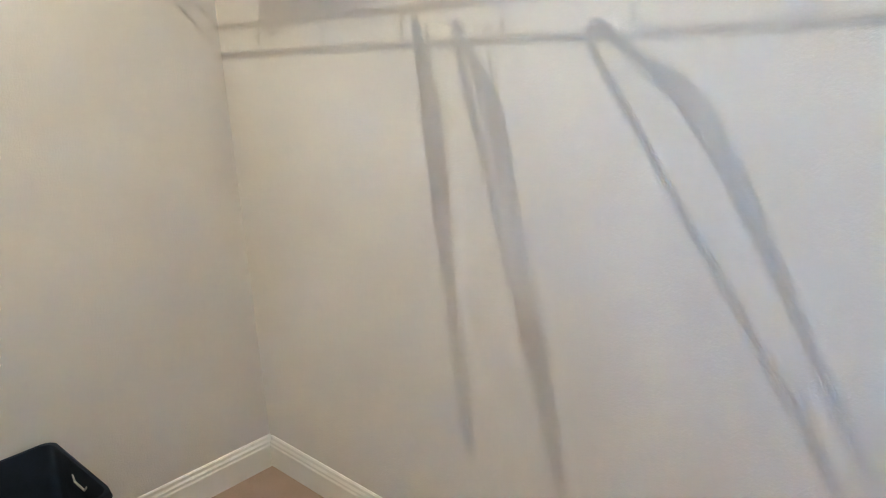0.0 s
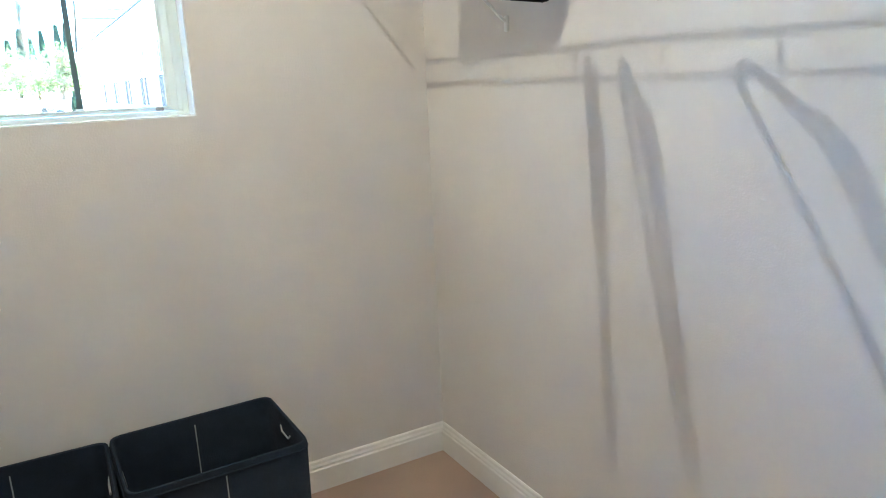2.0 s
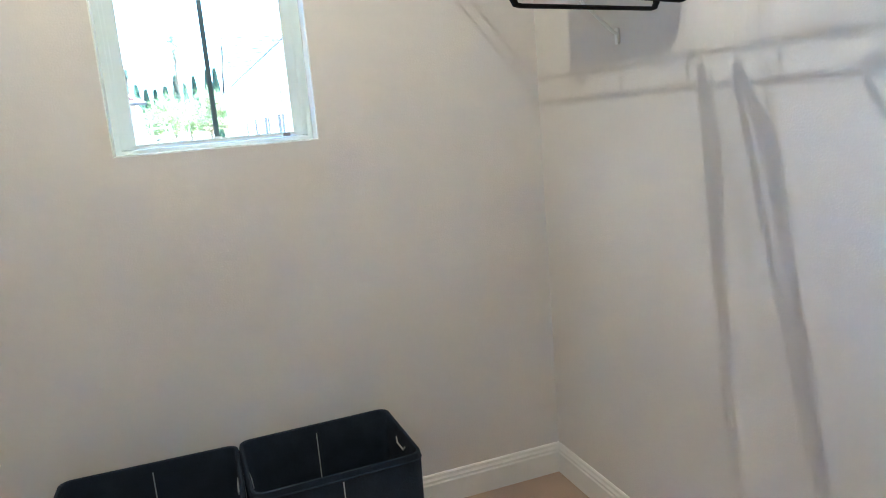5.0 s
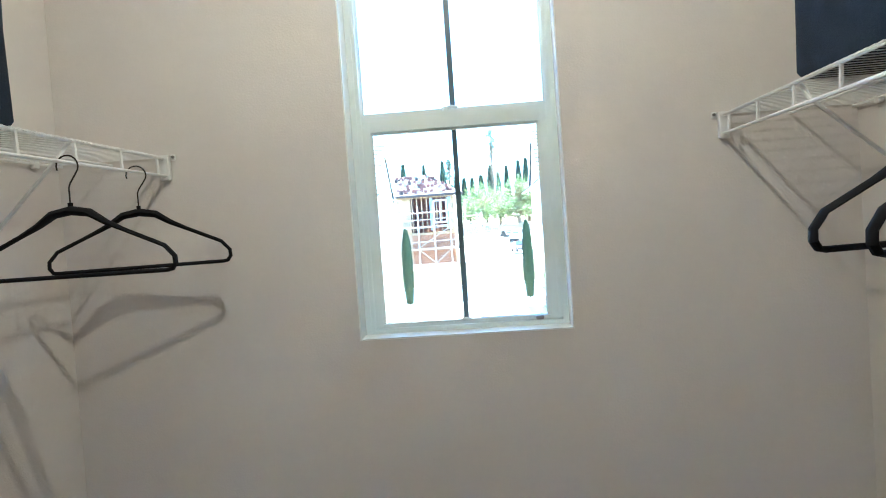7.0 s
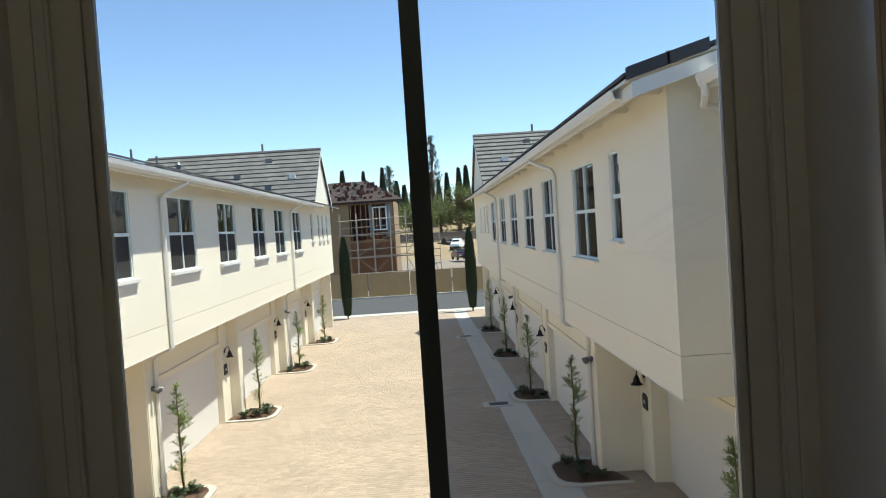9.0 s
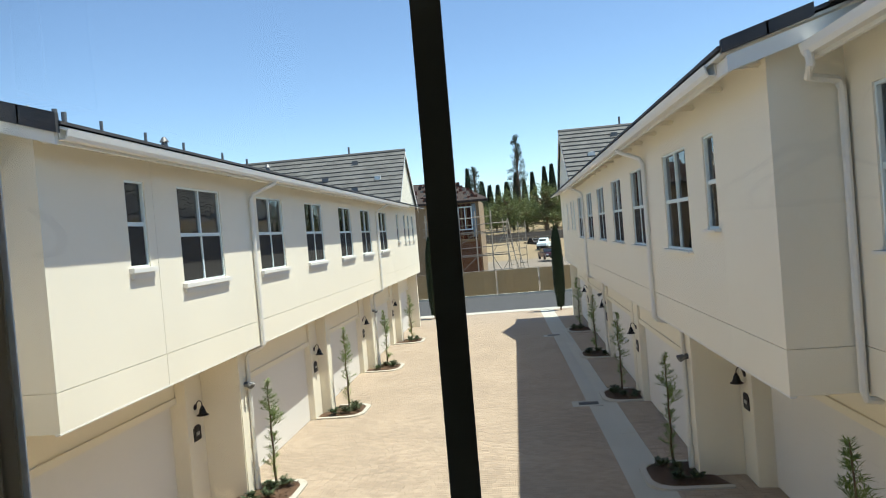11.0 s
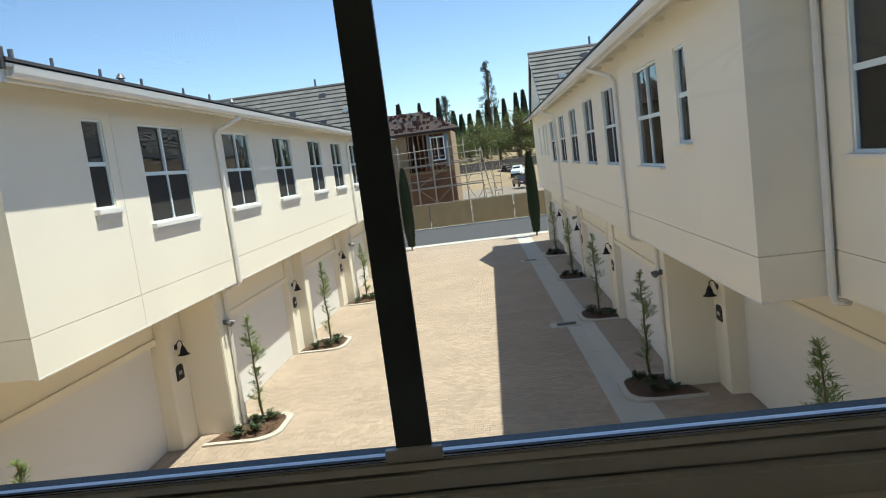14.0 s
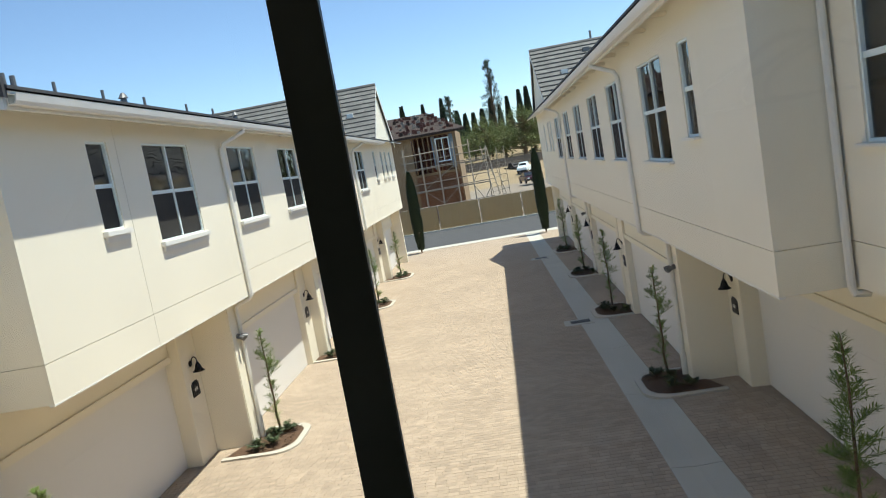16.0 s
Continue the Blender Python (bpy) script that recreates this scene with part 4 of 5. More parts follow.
# twin floodlights by the downspouts
for X, out, fin in ((XW, 1, -0.35), (XE, -1, -0.46)):
    for y in (13.0, 25.4):
        th = thing("floodlight", pose(X(fin), y - 0.12, -0.95, 0, 0, 0 if out > 0 else 180), "small grey twin-head security floodlight on a pier", "lamp", "security lights")
        bm = bmesh.new(); rod(bm, (0, 0, 0), (0.05, 0, 0), 0.05, 10); part("base", bm, M_VENT, th)
        for s in (-1, 1):
            bm = bmesh.new(); rod(bm, (0.05, 0, 0), (0.1, s * 0.06, 0), 0.012, 6); rod(bm, (0.07, s * 0.06, 0.0), (0.17, s * 0.09, -0.04), 0.035, 10, 0.05); part("head", bm, M_VENT, th)

# ---- planting beds ----
def leaf_quad(bm, p, d, length, width, up=Vector((0, 0, 1))):
    d = d.normalized()
    s = d.cross(up)
    s = s.normalized() if s.length > 1e-3 else Vector((1, 0, 0))
    a, b = bm.verts.new(p), bm.verts.new(p + d * length)
    m = p + d * length * 0.45
    c, e = bm.verts.new(m + s * width / 2 + Vector((0, 0, width * 0.12))), bm.verts.new(m - s * width / 2 + Vector((0, 0, width * 0.12)))
    bm.faces.new((a, c, b)); bm.faces.new((a, b, e))

def young_tree(m, h, seed):
    """A staked young fern pine: thin stem and whorls of narrow leaves."""
    rng = random.Random(seed)
    th = thing("young_tree", m, "slender young evergreen tree with narrow leaves in a bed", "tree", "young trees along the alley")
    stem = [(rng.uniform(-0.02, 0.02), rng.uniform(-0.02, 0.02), h * i / 6) for i in range(7)]
    bm = bmesh.new(); tube(bm, stem, 0.02, 7, rs=[0.026 - 0.0032 * i for i in range(7)], up=(0, 1, 0))
    part("trunk", bm, M_BARK, th, "thin reddish trunk")
    bm, lv = bmesh.new(), bmesh.new()
    z = 0.12
    tufts = [rng.uniform(0, 6.28) for _ in range(9)]
    while z < h * 0.995:
        f = z / h
        p0 = Vector(stem[min(6, int(f * 6))]).lerp(Vector(stem[min(6, int(f * 6) + 1)]), f * 6 - int(f * 6))
        full = 1.0 if f > 0.55 else 0.55 + 0.35 * math.sin(f * 31 + seed)
        reach = (0.29 if f < 0.6 else 0.29 * (1.05 - f) / 0.45) * rng.uniform(0.5, 1.15) * full
        a = tufts[int(f * 8.99)] + rng.uniform(-2.2, 2.2)
        d = Vector((math.cos(a), math.sin(a), rng.uniform(0.25, 1.0)))
        tip = p0 + d.normalized() * reach
        tube(bm, [p0, p0.lerp(tip, 0.5) - Vector((0, 0, reach * 0.06)), tip], 0.0035, 4)
        n = max(14, int(reach * 140))
        for i in range(n):
            t = 0.12 + 0.88 * (i + 1.0) / n
            b = rng.uniform(0, 6.28)
            ld = d.normalized() * 0.7 + Vector((math.cos(b), math.sin(b), rng.uniform(-0.35, 0.6)))
            leaf_quad(lv, p0.lerp(tip, t), ld, rng.uniform(0.06, 0.105), 0.011)
        z += rng.uniform(0.014, 0.028) * (0.8 if f > 0.55 else 1.25)
    part("branches", bm, M_LEAF, th)
    part("crown", lv, M_LEAF, th, "feathery narrow green leaves")
    return th

def shrub(m, r, seed, name_label="low dark green shrub in bark mulch"):
    rng = random.Random(seed)
    th = thing("shrub", m, name_label, "shrub", "low shrubs in the beds")
    lv, st = bmesh.new(), bmesh.new()
    for i in range(14):
        a, e = rng.uniform(0, 6.28), rng.uniform(0.25, 1.4)
        tip = Vector((math.cos(a) * math.cos(e), math.sin(a) * math.cos(e), math.sin(e) * 0.8)) * r * rng.uniform(0.7, 1.1)
        tube(st, [(0, 0, 0), tip * 0.5, tip], 0.005, 4)
        for k in range(13):
            b = rng.uniform(0, 6.28)
            leaf_quad(lv, tip * rng.uniform(0.3, 1.0), Vector((math.cos(b), math.sin(b), rng.uniform(-0.2, 0.9))), rng.uniform(0.05, 0.085), 0.045)
    part("stems", st, M_BARK, th)
    part("leaves", lv, M_SHRUB, th)
    return th

def bed(X, out, fin, y, seed, wide):
    """A mulched bed with a rounded concrete edging, against the pier."""
    th = thing("planting_bed", pose(0, 0, GZ), "mulched planting bed with rounded pale concrete edging", "planting bed", "beds along the garages")
    def outline(off):
        u0, u1, ya, yb = fin - 0.42, fin + wide - off, y - 0.86 + off, y + 0.62 - off
        pts = [(u0, ya), (u1 - 0.45, ya)]
        pts += [(u1 - 0.45 + 0.45 * math.sin(a), ya + 0.45 - 0.45 * math.cos(a)) for a in [math.pi / 2 * k / 6 for k in range(1, 7)]]
        pts += [(u1 - 0.35 + 0.35 * math.cos(a), yb - 0.35 + 0.35 * math.sin(a)) for a in [math.pi / 2 * k / 6 for k in range(0, 7)]]
        pts += [(fin + 0.03, yb)]
        return [(X(u), yy) for u, yy in pts]
    o, i = outline(0), outline(0.11)
    bm = bmesh.new()
    lv = [[bm.verts.new((p[0], p[1], z)) for p in ring] for ring, z in ((o, -0.05), (o, 0.035), (i, 0.04), (i, -0.05))]
    for a, b in zip(lv, lv[1:]):
        for k in range(len(o) - 1):
            bm.faces.new((a[k], a[k + 1], b[k + 1], b[k]))
    part("edging", bm, M_CURB, th, "pale concrete edging")
    bm = bmesh.new()
    c = bm.verts.new((sum(p[0] for p in i) / len(i), sum(p[1] for p in i) / len(i), 0.05))
    r = [bm.verts.new((p[0], p[1], 0.02)) for p in i]
    for k in range(len(r)):
        bm.faces.new((c, r[k], r[(k + 1) % len(r)]))
    rng = random.Random(seed)
    for k in range(170):
        u, yy = rng.uniform(fin + 0.04, fin + wide - 0.2), rng.uniform(y - 0.7, y + 0.5)
        a = rng.uniform(0, 3.14)
        q = Matrix.Translation((X(u), yy, 0.04)) @ Matrix.Rotation(a, 4, "Z") @ Matrix.Rotation(rng.uniform(-0.5, 0.5), 4, "Y")
        vs = [bm.verts.new(q @ Vector(p)) for p in ((-0.035, -0.012, 0.01), (0.035, -0.012, 0.01), (0.035, 0.012, 0.01), (-0.035, 0.012, 0.01))]
        bm.faces.new(vs)
    part("mulch", bm, M_MULCH, th, "reddish brown bark mulch")

def at(X, out, u, y, z):
    return pose(X(u), y, z, 0, 0, random.uniform(0, 360))

seeds = 1
trees, shrubs = [], []
for X, out, fin, ys, wide, tu in ((XW, 1, -0.35, YS_W, 0.98, 0.02), (XE, -1, -0.46, YS_E, 0.98, -0.10)):
    for k, y in enumerate(ys):
        if y > 34:
            continue
        bed(X, out, fin, y, seeds, wide)
        h = (2.15, 2.05, 2.2, 2.0, 2.1, 1.9)[k] if k else (2.1 if out > 0 else 2.65)
        if len(trees) < 4 or k == 0:
            trees.append(young_tree(at(X, out, tu, y + (0.28 if k else (-0.3 if out > 0 else -0.88)), GZ + 0.06), h, seeds))
        else:
            copy_thing(trees[(seeds * 3) % 4], at(X, out, tu, y + 0.28, GZ + 0.06))
        for i, (du, dy, r) in enumerate(((0.12, -0.55, 0.2), (0.4, -0.45, 0.17), (0.3, 0.05, 0.24), (0.62, -0.15, 0.2), (0.55, 0.2, 0.22))):
            mm = at(X, out, fin + du + 0.03, y + dy, GZ + 0.06)
            if len(shrubs) < 4:
                shrubs.append(shrub(mm, r, seeds * 7 + i))
            elif (seeds + i) % 5:
                copy_thing(shrubs[(seeds + i) % 4], mm)
        seeds += 1

def cypress(m, h, r, seed, mat, n, name_label, size=0.09, column=True):
    rng = random.Random(seed)
    th = thing("cypress_tree", m, name_label, "tree", "cypress trees")
    bm = bmesh.new(); rod(bm, (0, 0, 0), (0, 0, h * 0.9), r * 0.16, 7, 0.01)
    part("trunk", bm, M_BARK, th)
    lv = bmesh.new()
    for i in range(n):
        f = rng.random() ** 0.85
        z = h * (0.03 + 0.97 * f)
        rr = r * (min(1, 0.6 + f * 1.6) * (1 - max(0, (f - 0.55) / 0.46) ** 2.2) ** 0.8 if column else (1.02 - f) ** 0.85 * min(1, 0.6 + f * 4)) * rng.uniform(0.78, 1.05)
        a = rng.uniform(0, 6.28)
        p = Vector((math.cos(a) * rr, math.sin(a) * rr, z))
        leaf_quad(lv, p, Vector((math.cos(a) * 0.35, math.sin(a) * 0.35, 1.0)), size * rng.uniform(1.2, 2.6), size * 0.8, Vector((-math.sin(a), math.cos(a), 0)).cross(Vector((0, 0, 1))))
    part("crown", lv, mat, th, "dense upright dark foliage")
    return th
cypress(pose(-4.75, 39.2, GZ), 4.45, 0.28, 3, M_CYP, 4200, "narrow columnar cypress beside the street")
cypress(pose(2.25, 39.2, GZ), 4.55, 0.28, 4, M_CYP, 4200, "narrow columnar cypress beside the street")

# ---- beyond the street ----
for i, x in enumerate([-32 + 3.05 * k for k in range(22)]):
    th = thing("fence_panel", pose(x, 51.2, GZ), "tan screened temporary construction fence panel", "fence", "construction fence")
    bm = bmesh.new()
    n = 10
    rows = [[bm.verts.new((0.04 + 2.94 * k / n, 0.03 * math.sin(k * 1.7 + i) * (0.3 + 0.7 * (1 - abs(z - 0.9))), z)) for k in range(n + 1)] for z in (0.06, 0.6, 1.2, 1.76)]
    for a, b in zip(rows, rows[1:]):
        for k in range(n):
            bm.faces.new((a[k], a[k + 1], b[k + 1], b[k]))
    bmesh.ops.solidify(bm, geom=bm.faces[:], thickness=0.01)
    part("screen", bm, M_FENCE, th, "tan mesh windscreen")
    bm = bmesh.new(); rod(bm, (0, 0.05, 0), (0, 0.05, 1.85), 0.03, 8); part("post", bm, M_SCAF, th)
    bm = bmesh.new(); rod(bm, (0, 0.05, 1.8), (3.05, 0.05, 1.8), 0.018, 6); part("rail", bm, M_SCAF, th)

for x in (2.55, 2.95):
    gp = thing("gate_post", pose(x, 51.05, GZ), "pale steel gate post with a chain in the site fence", "post", "gate posts")
    bm = bmesh.new(); rod(bm, (0, 0, 0), (0, 0, 2.0), 0.045, 10); part("pole", bm, M_SCAF, gp)
    bm = bmesh.new(); rod(bm, (0, 0, 2.0), (0, 0, 2.05), 0.055, 10, 0.02); part("cap", bm, M_SCAF, gp)
    part("hinge_plate", boxes((-0.07, 0.07, -0.06, -0.046, 0.75, 1.05), (-0.07, 0.07, -0.06, -0.046, 1.45, 1.7)), M_WHITE, gp, "pale bolted hinge plates")

cb = thing("unfinished_house", pose(0, 60, GZ), "half-built timber house with bare sheathing and tile stacks", "house")
part("wall", boxes((-16, -6.6, 0, 0.2, 0, 7.4), (-16, -15.8, 0.2, 10, 0, 7.4)), M_PLY, cb, "tan plywood sheathing")
part("lower_wall", boxes((-6.6, -2.9, 0.02, 0.2, 0, 3.9)), M_OSB2, cb, "orange-brown sheathing")
part("side_wall", boxes((-3.0, -2.8, 0.2, 10, 0, 7.4)), M_PLY, cb)
part("back_wall", boxes((-6.6, -3.0, 3.0, 3.1, 3.9, 7.4)), M_OSB, cb, "dark red interior sheathing")
part("inner_wall", boxes((-6.75, -6.602, 0.21, 3.0, 3.9, 7.4)), M_OSB, cb, "dark red interior sheathing")
part("floor_deck", boxes((-6.6, -2.9, 0.0, 3.0, 3.9, 4.1)), M_PLY, cb)
part("header", boxes((-6.6, -2.9, 0.0, 0.15, 7.15, 7.5)), M_PLY, cb)
for k in range(9):
    part("stud", boxes((-6.5 + k * 0.43, -6.42 + k * 0.43, 0.02, 0.12, 4.1, 7.15)), M_PLY, cb)
wn = part("window", boxes((-4.6, -4.5, -0.03, 0.02, 4.9, 6.9), (-3.5, -3.4, -0.03, 0.02, 4.9, 6.9), (-4.5, -3.5, -0.03, 0.02, 4.9, 5.0), (-4.5, -3.5, -0.03, 0.02, 6.8, 6.9), (-4.05, -3.97, -0.03, 0.02, 5.0, 6.8), (-4.5, -4.05, -0.03, 0.02, 5.85, 5.93), (-3.97, -3.5, -0.03, 0.02, 5.85, 5.93)), M_VINYL, cb, "white new window")
part("wrap", boxes((-4.9, -4.62, 0.021, 0.06, 4.3, 7.1), (-3.38, -3.05, 0.021, 0.06, 4.3, 7.1)), M_WRAP, cb, "blue-grey weather wrap")
bm = bmesh.new()
for (x0, x1, y0, z0, y1, z1) in ((-17, -1.9, -0.8, 7.2, 5.5, 9.3),):
    v = [bm.verts.new(p) for p in ((x0, y0, z0), (x1, y0, z0), (x1 - 3.5, y1, z1), (x0, y1, z1), (x0, y0, z0 + 0.2), (x1, y0, z0 + 0.2), (x1 - 3.5, y1, z1 + 0.2), (x0, y1, z1 + 0.2))]
    for f in ((0, 1, 2, 3), (4, 5, 6, 7), (0, 1, 5, 4), (1, 2, 6, 5), (2, 3, 7, 6), (3, 0, 4, 7)):
        bm.faces.new([v[i] for i in f])
croof = part("roof", bm, M_DECK, cb, "bare brown roof deck")
rng = random.Random(5)
for k in range(290):
    t = rng.random()
    x, s = rng.uniform(-16.5, -3.0), 0
    y = -0.5 + 5.2 * t
    z = 7.2 + (y + 0.8) * 2.1 / 6.3 + 0.2
    if x > -2.1 - (y + 0.8) * 0.56:
        continue
    part("tile_stack", boxes((x, x + 0.26, y, y + 0.22, z - 0.1, z + rng.choice((0.14, 0.22, 0.3)))), (M_CLAY, M_SCAFB, M_CLAY, M_OSB, M_CLAY, M_DECK, M_CLAY, M_SCAFB)[k % 8], croof)
# scaffold round the unfinished house
sc = thing("scaffold", pose(0, 59, GZ), "weathered steel tube scaffold with plank decks", "scaffold")
for x in (-7.4, -6.0, -4.6, -3.2, -1.9, -0.6):
    for y in (0.0, 0.75):
        bm = bmesh.new(); rod(bm, (x, y, 0), (x + 0.06, y, 6.4 - 0.9 * (x > -1.5)), 0.042, 6); part("standard", bm, M_SCAF, sc)
for z in (1.3, 2.7, 3.3, 4.6, 5.2, 5.8):
    bm = bmesh.new(); rod(bm, (-7.6, -0.02, z), (-0.4 if z < 5.5 else -1.7, -0.02, z + 0.12), 0.038, 6); part("ledger", bm, M_SCAF, sc)
for a, b in (((-6, 0, 0.2), (-3.2, 0, 2.6)), ((-3.2, 0, 0.3), (-6, 0, 2.7)), ((-6, 0, 2.8), (-3.2, 0, 4.5)), ((-1.9, 0, 0.2), (-0.4, 0, 2.4)), ((-0.6, 0, 0.2), (-1.9, 0, 2.6)), ((-1.9, 0, 2.8), (-0.6, 0, 4.6))):
    bm = bmesh.new(); rod(bm, a, b, 0.03, 6); part("brace", bm, M_SCAF, sc)
for z in (2.6, 4.5):
    part("deck", boxes((-7.5, -0.5, 0.05, 0.7, z, z + 0.08)), M_SCAFB, sc, "grey plank deck")
# leaning ladders and a stair tower at the scaffold's end
for x0, x1, zt in ((-0.2, -0.9, 5.6), (0.5, -0.3, 3.6)):
    bm = bmesh.new()
    for o in (0.0, 0.45):
        rod(bm, (x0 + o, -0.3, 0), (x1 + o, 0.3, zt), 0.035, 6)
    n = int(zt / 0.35)
    for k in range(1, n):
        f = k / n
        rod(bm, (x0 + (x1 - x0) * f, -0.3 + 0.6 * f, zt * f), (x0 + (x1 - x0) * f + 0.45, -0.3 + 0.6 * f, zt * f), 0.022, 5)
    part("ladder", bm, M_SCAF, sc, "leaning pale metal ladder")
for x in (0.35, 0.95):
    bm = bmesh.new(); rod(bm, (x, 0.5, 0), (x, 0.5, 5.3), 0.03, 6); part("standard", bm, M_SCAF, sc)
for k in range(8):
    part("tread", boxes((0.35, 0.95, 0.3 + 0.05 * (k % 2), 0.7, 0.6 + 0.6 * k, 0.65 + 0.6 * k)), M_SCAFB, sc)
# stacked boards and rubble on the ground
for k, (x, y, w) in enumerate(((0.6, 57.6, 1.2), (1.3, 62.0, 1.6), (0.2, 66.0, 1.4))):
    th = thing("board_pile", pose(x, y, GZ, 0, 0, 20 * k - 15), "untidy pile of pale boards on bare earth", "boards", "boards at the site")
    for i in range(7):
        q = Matrix.Rotation(rng.uniform(-0.35, 0.35), 4, "Z")
        bm = boxes((-w / 2, w / 2, -0.12 + 0.03 * i, 0.12 + 0.03 * i, 0.05 * i, 0.05 * i + 0.045))
        bmesh.ops.transform(bm, matrix=q, verts=bm.verts)
        part("board", bm, (M_SCAFB, M_PLY)[i % 2], th)

def vehicle(m, label, paint, pickup):
    th = thing("pickup_truck" if pickup else "car", m, label, "truck" if pickup else "car", "parked vehicles")
    def body_loft(name, secs, mat, parent=th, lab=""):
        bm = bmesh.new(); rings = []
        for y, w, z0, z1 in secs:
            rings.append([bm.verts.new(p) for p in ((-w, y, z0), (w, y, z0), (w, y, z1), (-w, y, z1))])
        for a, b in zip(rings, rings[1:]):
            for k in range(4):
                bm.faces.new((a[k], a[(k + 1) % 4], b[(k + 1) % 4], b[k]))
        bm.faces.new(rings[0]); bm.faces.new(rings[-1])
        return part(name, bm, mat, parent, lab, 0.05)
    H = 1.0 if not pickup else 1.15
    body = body_loft("body", [(-2.3, 0.82, 0.4, 0.85 * H), (-1.4, 0.9, 0.35, H * 0.95), (1.9, 0.9, 0.35, H), (2.3, 0.85, 0.42, H * 0.95)], paint)
    body_loft("cabin", [(-1.2, 0.8, H * 0.93, H), (-0.5, 0.7, H * 0.93, 1.45 if not pickup else 1.8), (0.9 if not pickup else 0.7, 0.7, H * 0.93, 1.45 if not pickup else 1.8), (1.6 if not pickup else 0.95, 0.78, H * 0.93, H)], paint if pickup else M_DARKGLASS, th, "" if pickup else "dark glazed cabin")
    body_loft("cabin_roof", [(-0.5, 0.68, 1.44 if not pickup else 1.79, 1.5 if not pickup else 1.86), (0.85 if not pickup else 0.7, 0.68, 1.44 if not pickup else 1.79, 1.5 if not pickup else 1.86)], paint)
    for sx in (-1, 1):
        for y in (-1.4, 1.4):
            bm = bmesh.new(); rod(bm, (sx * 0.72, y, 0.34), (sx * 0.92, y, 0.34), 0.34, 16); w = part("wheel", bm, M_BLACK, th)
            bm = bmesh.new(); rod(bm, (sx * 0.9, y, 0.34), (sx * 0.935, y, 0.34), 0.2, 12); part("rim", bm, M_SCAF, w)
        part("headlight", boxes((sx * 0.62 - 0.16, sx * 0.62 + 0.16, -2.33, -2.27, 0.62, 0.76)), M_VINYL, th, "clear headlight", 0.02)
    part("bumper", boxes((-0.85, 0.85, -2.4, -2.3, 0.36, 0.55)), M_BLACK, th, "", 0.03)
    part("windscreen", boxes((-0.58, 0.58, -1.0, -0.7, H + 0.15, 1.66)) if pickup else boxes((-0.62, 0.62, -1.22, -1.2, H, H + 0.05)), M_DARKGLASS, th, "dark windscreen")
    return th
vehicle(pose(4.35, 99, GZ + 0.15, 0, 0, 12), "dark maroon saloon car parked on bare earth", M_MAROON, False)
vehicle(pose(4.9, 122, GZ + 0.9, 0, 0, -14), "white pickup truck parked on bare earth", M_VINYL, True)
vehicle(pose(3.4, 130, GZ + 0.9, 0, 0, 30), "dark pickup truck parked on bare earth", M_BLACK, True)

# hill behind the site
bm = bmesh.new()
nx, ny = 60, 40
grid = [[None] * (ny + 1) for _ in range(nx + 1)]
for i in range(nx + 1):
    for k in range(ny + 1):
        x, y = -220 + 440 * i / nx, 100 + 330 * k / ny
        f = max(0.0, (y - 112) / 100)
        z = GZ - 0.2 + (9.0 * f ** 0.9 if f < 1 else 9 + 6 * (f - 1)) * (0.8 + 0.35 * noise.noise((x * 0.012, y * 0.012, 0)))
        grid[i][k] = bm.verts.new((x, y, z))
for i in range(nx):
    for k in range(ny):
        bm.faces.new((grid[i][k], grid[i + 1][k], grid[i + 1][k + 1], grid[i][k + 1]))
setting("hillside", bm, M_DRY, "dry grassy hillside behind the site", "ground")
def hill_z(x, y):
    f = max(0.0, (y - 112) / 100)
    return GZ - 0.2 + (9.0 * f ** 0.9 if f < 1 else 9 + 6 * (f - 1)) * (0.8 + 0.35 * noise.noise((x * 0.012, y * 0.012, 0)))
# netting wall: a retaining bank of blocks
bm = bmesh.new()
for r in range(6):
    for k in range(60):
        x = -20 + k * 1.05 + 0.5 * (r % 2)
        bx(bm, x, x + 1.0, 135 + r * 0.3, 135.5 + r * 0.3, GZ + 0.9 + r * 0.5, GZ + 1.38 + r * 0.5)
tagged(setting("retaining_bank", bm, M_BLOCK, "stepped grey block retaining bank on the hill", "retaining wall"))

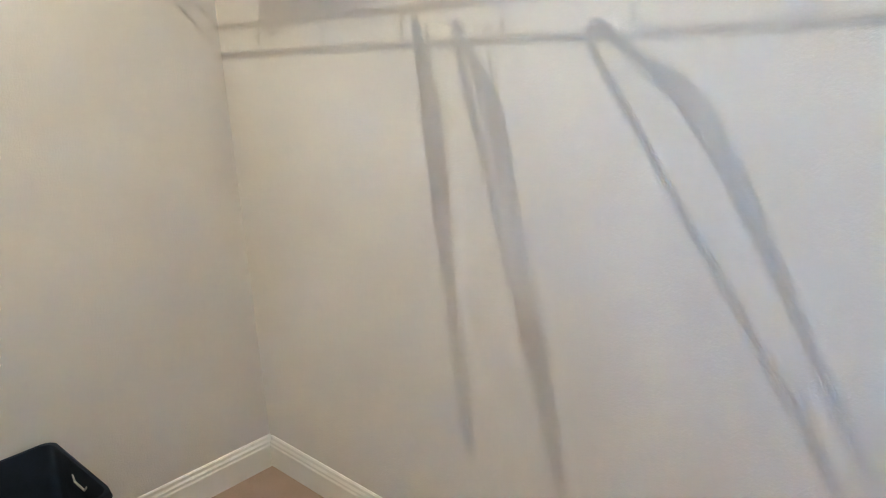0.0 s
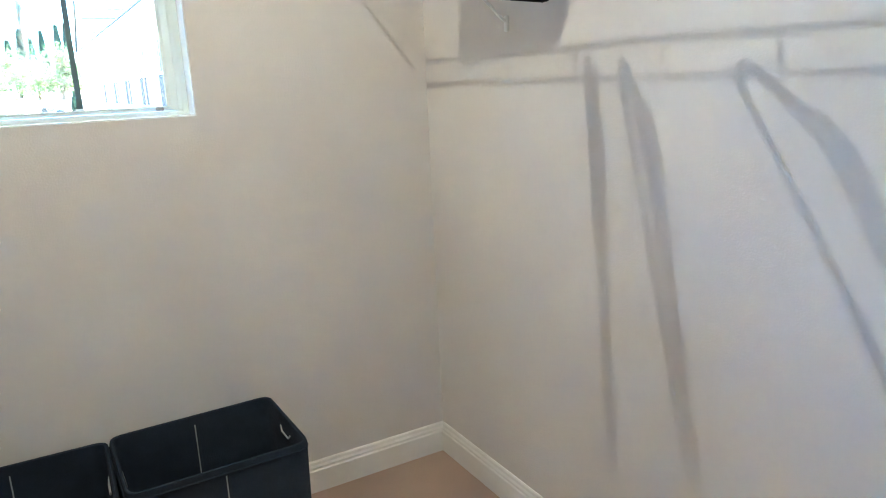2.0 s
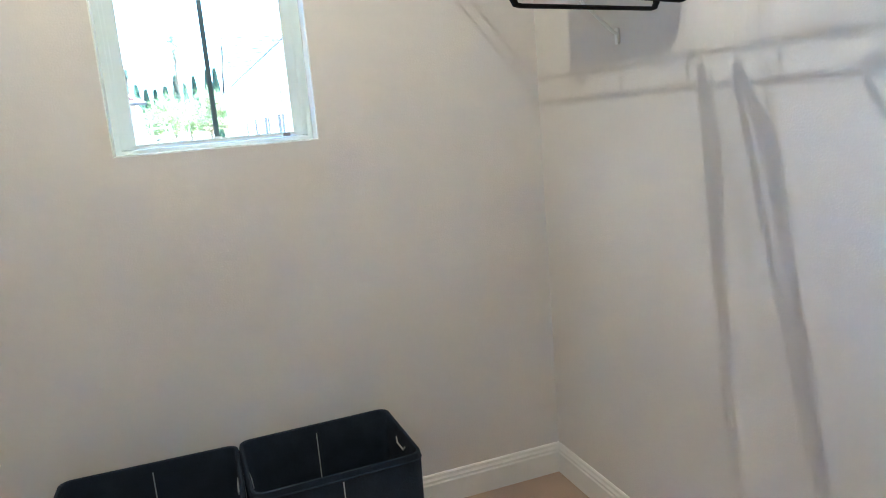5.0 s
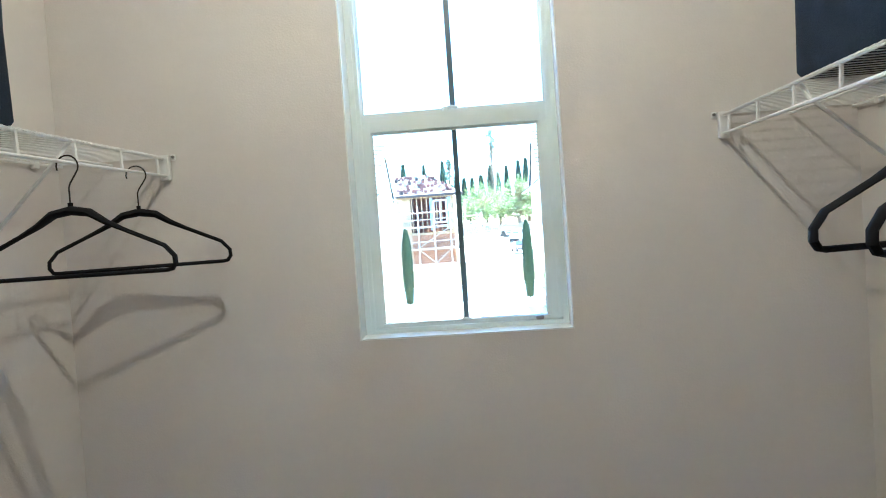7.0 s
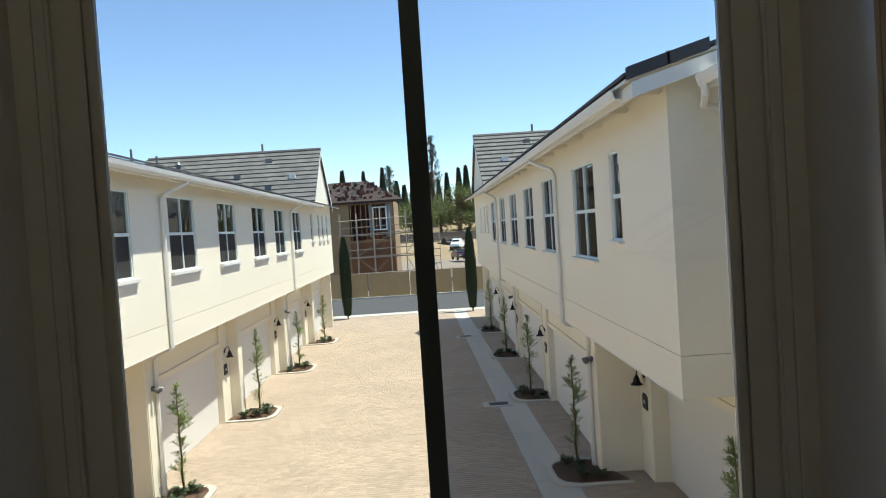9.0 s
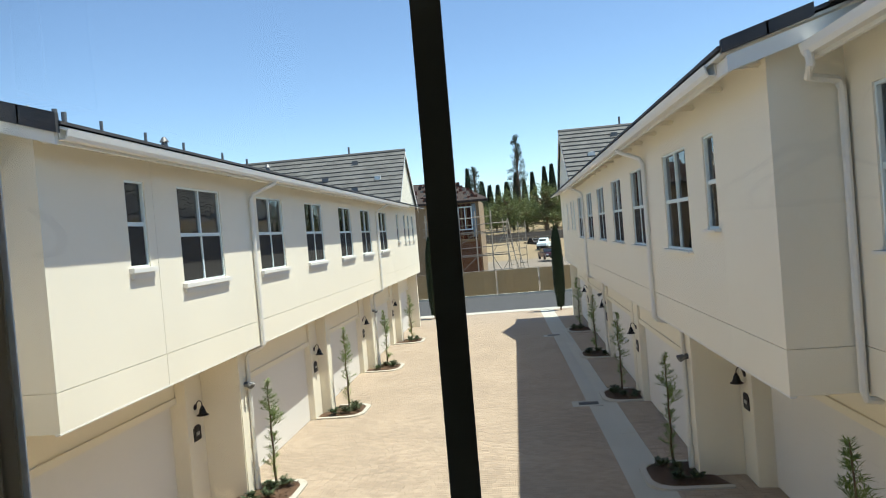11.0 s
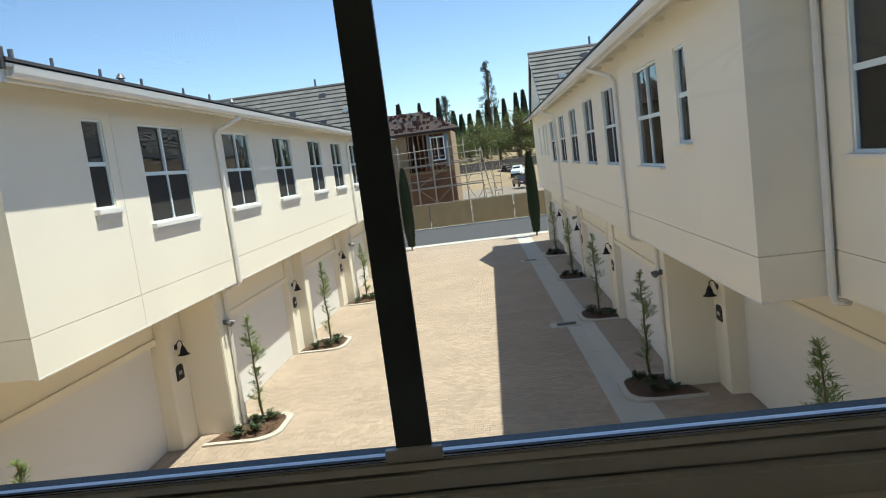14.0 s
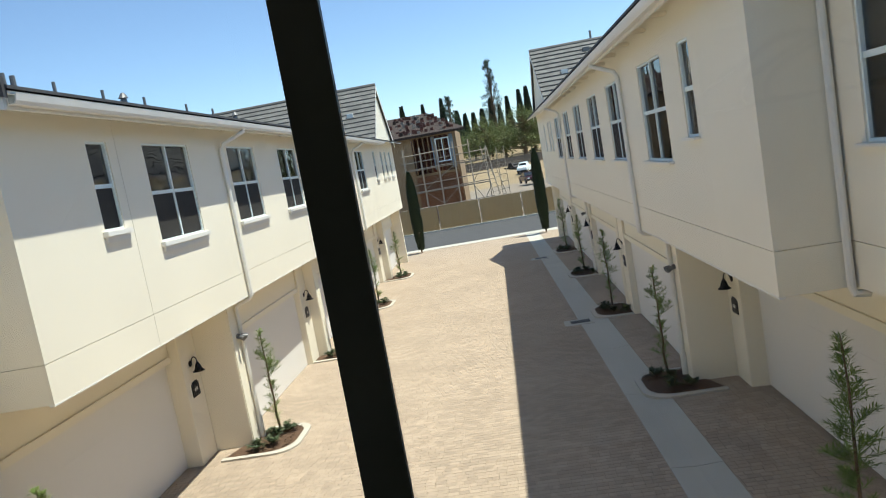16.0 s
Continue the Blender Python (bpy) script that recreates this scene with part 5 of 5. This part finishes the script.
def clump_tree(m, h, r, seed, label, mat, trunk_f=0.3, clumps=26, conifer=False):
    """A tree of tapered trunk, limbs and leaf clumps with gaps."""
    rng = random.Random(seed)
    th = thing("conifer_tree" if conifer else "oak_tree", m, label, "tree", "trees on the hill")
    bm = bmesh.new(); rod(bm, (0, 0, -0.5), (0, 0, h * (0.95 if conifer else 0.6)), r * 0.09, 8, r * 0.02)
    lv = bmesh.new()
    for i in range(clumps):
        f = (i + 0.5) / clumps
        a = rng.uniform(0, 6.28)
        if conifer:
            z = h * (0.12 + 0.88 * f)
            rr = r * (1.05 - f) ** 0.8 * rng.uniform(0.3, 1.0)
        else:
            z = h * (trunk_f + (1 - trunk_f) * f)
            rr = r * math.sqrt(max(0.05, 1 - (2 * f - 0.8) ** 2 * 0.7)) * rng.uniform(0.2, 1.0)
        c = Vector((math.cos(a) * rr, math.sin(a) * rr, z))
        rod(bm, (0, 0, z * 0.8), c, r * 0.025, 5, r * 0.008)
        cs = (0.25 * r if conifer else 0.34 * r) * rng.uniform(0.7, 1.3) * (1.1 - 0.5 * f if conifer else 1)
        for k in range(70):
            d = Vector((rng.gauss(0, 1), rng.gauss(0, 1), rng.gauss(0, 0.75))).normalized()
            p = c + d * cs * rng.uniform(0.45, 1.05)
            b = Vector((rng.gauss(0, 1), rng.gauss(0, 1), rng.gauss(0, 1)))
            leaf_quad(lv, p, b, 0.26 * rng.uniform(0.7, 1.6) * max(1, r / 3.5), 0.2 * max(1, r / 3.5))
    part("trunk", bm, M_BARK, th)
    part("crown", lv, mat, th, "uneven crown of dark green leaves")
    return th
t0 = clump_tree(pose(-1.0, 148, hill_z(-1, 148)), 8.5, 5.2, 11, "broad dark green oak on the dry hill", M_FAR, 0.25, 34)
t1 = clump_tree(pose(7.0, 152, hill_z(7, 152)), 9.5, 6.0, 12, "broad dark green oak on the dry hill", M_FAR, 0.22, 38)
for k, (x, y, s) in enumerate(((3.0, 160, 0.9), (14, 156, 0.95), (-8, 160, 0.8), (22, 165, 1.0), (-4, 170, 0.8), (10, 168, 0.95), (-18, 170, 0.9), (32, 170, 1.1), (-30, 175, 1.1), (45, 178, 1.2), (0, 176, 0.8), (17, 174, 0.9))):
    o = copy_thing((t0, t1)[k % 2], pose(x, y, hill_z(x, y) - 0.3, 0, 0, 77 * k))
    o.scale = (s, s, s * 0.95)
clump_tree(pose(2.2, 190, hill_z(2.2, 190)), 24.0, 4.2, 21, "tall ragged conifer towering over the cypress row", M_CONIFER, 0.1, 60, True)
clump_tree(pose(-9.5, 192, hill_z(-9.5, 192)), 16.5, 4.5, 22, "tall dark conifer beside the cypress row", M_CONIFER, 0.1, 50, True)
c0 = cypress(pose(-40, 198, hill_z(-40, 198)), 15.5, 1.5, 9, M_CYP2, 1800, "pointed cypress in a distant dark row", 0.6, False)
rng = random.Random(31)
x = -38.0
while x < 60:
    x += rng.uniform(1.9, 3.6)
    o = copy_thing(c0, pose(x, 198 + rng.uniform(-4, 4), hill_z(x, 198) - 0.4, 0, 0, rng.uniform(0, 360)))
    o.scale = (rng.uniform(0.8, 1.15),) * 2 + (rng.uniform(0.68, 1.08),)
# far ridge
bm = bmesh.new()
pr = None
for i in range(81):
    x = -1500 + 3000 * i / 80
    z = 60 + 40 * noise.noise((x * 0.0035, 3.1, 0)) + 12 * noise.noise((x * 0.02, 7.0, 0)) - 0.00002 * x * x
    cur = (bm.verts.new((x, 1500, -20)), bm.verts.new((x, 1500, max(z, 0))), bm.verts.new((x, 1700, -20)))
    if pr:
        bm.faces.new((pr[0], cur[0], cur[1], pr[1])); bm.faces.new((pr[1], cur[1], cur[2], pr[2]))
    pr = cur
tagged(part("backdrop", bm, M_RIDGE, None, "hazy blue-grey distant mountain ridge"), "hazy blue-grey distant mountain ridge", "mountain", "", "structure")

# ---- pavers, piece by piece ----
def paver_field(x_of0, x_of1, y0, y1, pl=0.16, pw=0.104, gap=0.004):
    rng = random.Random(8)
    out = []
    r, y = 0, y0
    while y < y1:
        a, b = x_of0(y), x_of1(y)
        x = a - rng.choice((0.0, 0.5, 0.25)) * pl
        while x < b:
            l = pl * rng.choice((1.0, 1.0, 0.66, 1.0))
            u, v = max(x, a), min(x + l, b)
            if v - u > 0.03:
                out.append((u + gap / 2, v - gap / 2, y + gap / 2, min(y + pw, y1) - gap / 2, GZ + rng.uniform(-0.0015, 0.0015)))
            x += l
        y += pw; r += 1
    return out
def block_mesh(name, blocks, mat):
    vs, fs = [], []
    for x0, x1, y0, y1, z in blocks:
        n, e = len(vs), 0.004
        vs += [(x0, y0, z - 0.02), (x1, y0, z - 0.02), (x1, y1, z - 0.02), (x0, y1, z - 0.02), (x0, y0, z - e), (x1, y0, z - e), (x1, y1, z - e), (x0, y1, z - e), (x0 + e, y0 + e, z), (x1 - e, y0 + e, z), (x1 - e, y1 - e, z), (x0 + e, y1 - e, z)]
        fs += [(n + 8, n + 9, n + 10, n + 11)]
        for k in range(4):
            j = (k + 1) % 4
            fs += [(n + k, n + j, n + 4 + j, n + 4 + k), (n + 4 + k, n + 4 + j, n + 8 + j, n + 8 + k)]
    me = bpy.data.meshes.new(name)
    me.from_pydata(vs, [], fs)
    me.materials.append(mat)
    return me
paving = tagged(new("paving"), "tan and rose concrete pavers laid across the alley", "pavement", "", "structure")
field = paver_field(lambda y: -6.5, GUT, 0.3, 39.85)
single = [b for b in field if 9.6 < b[2] < 10.9 and -3.0 < b[0] < 0.3][:300]
chosen = set(single)
for b in single:
    o = new("paver", block_mesh("paver", [b], M_PAVER)); o.parent = paving
rest = new("pavers", block_mesh("pavers", [b for b in field if b not in chosen], M_PAVER))
rest.parent = paving
tagged(rest, "", "", "", "stuff")
east_rest = new("pavers", block_mesh("pavers", paver_field(lambda y: GUT(y) + 0.725, lambda y: 3.95, 0.3, 39.85), M_PAVER))
east_rest.parent = paving
tagged(east_rest, "", "", "", "stuff")
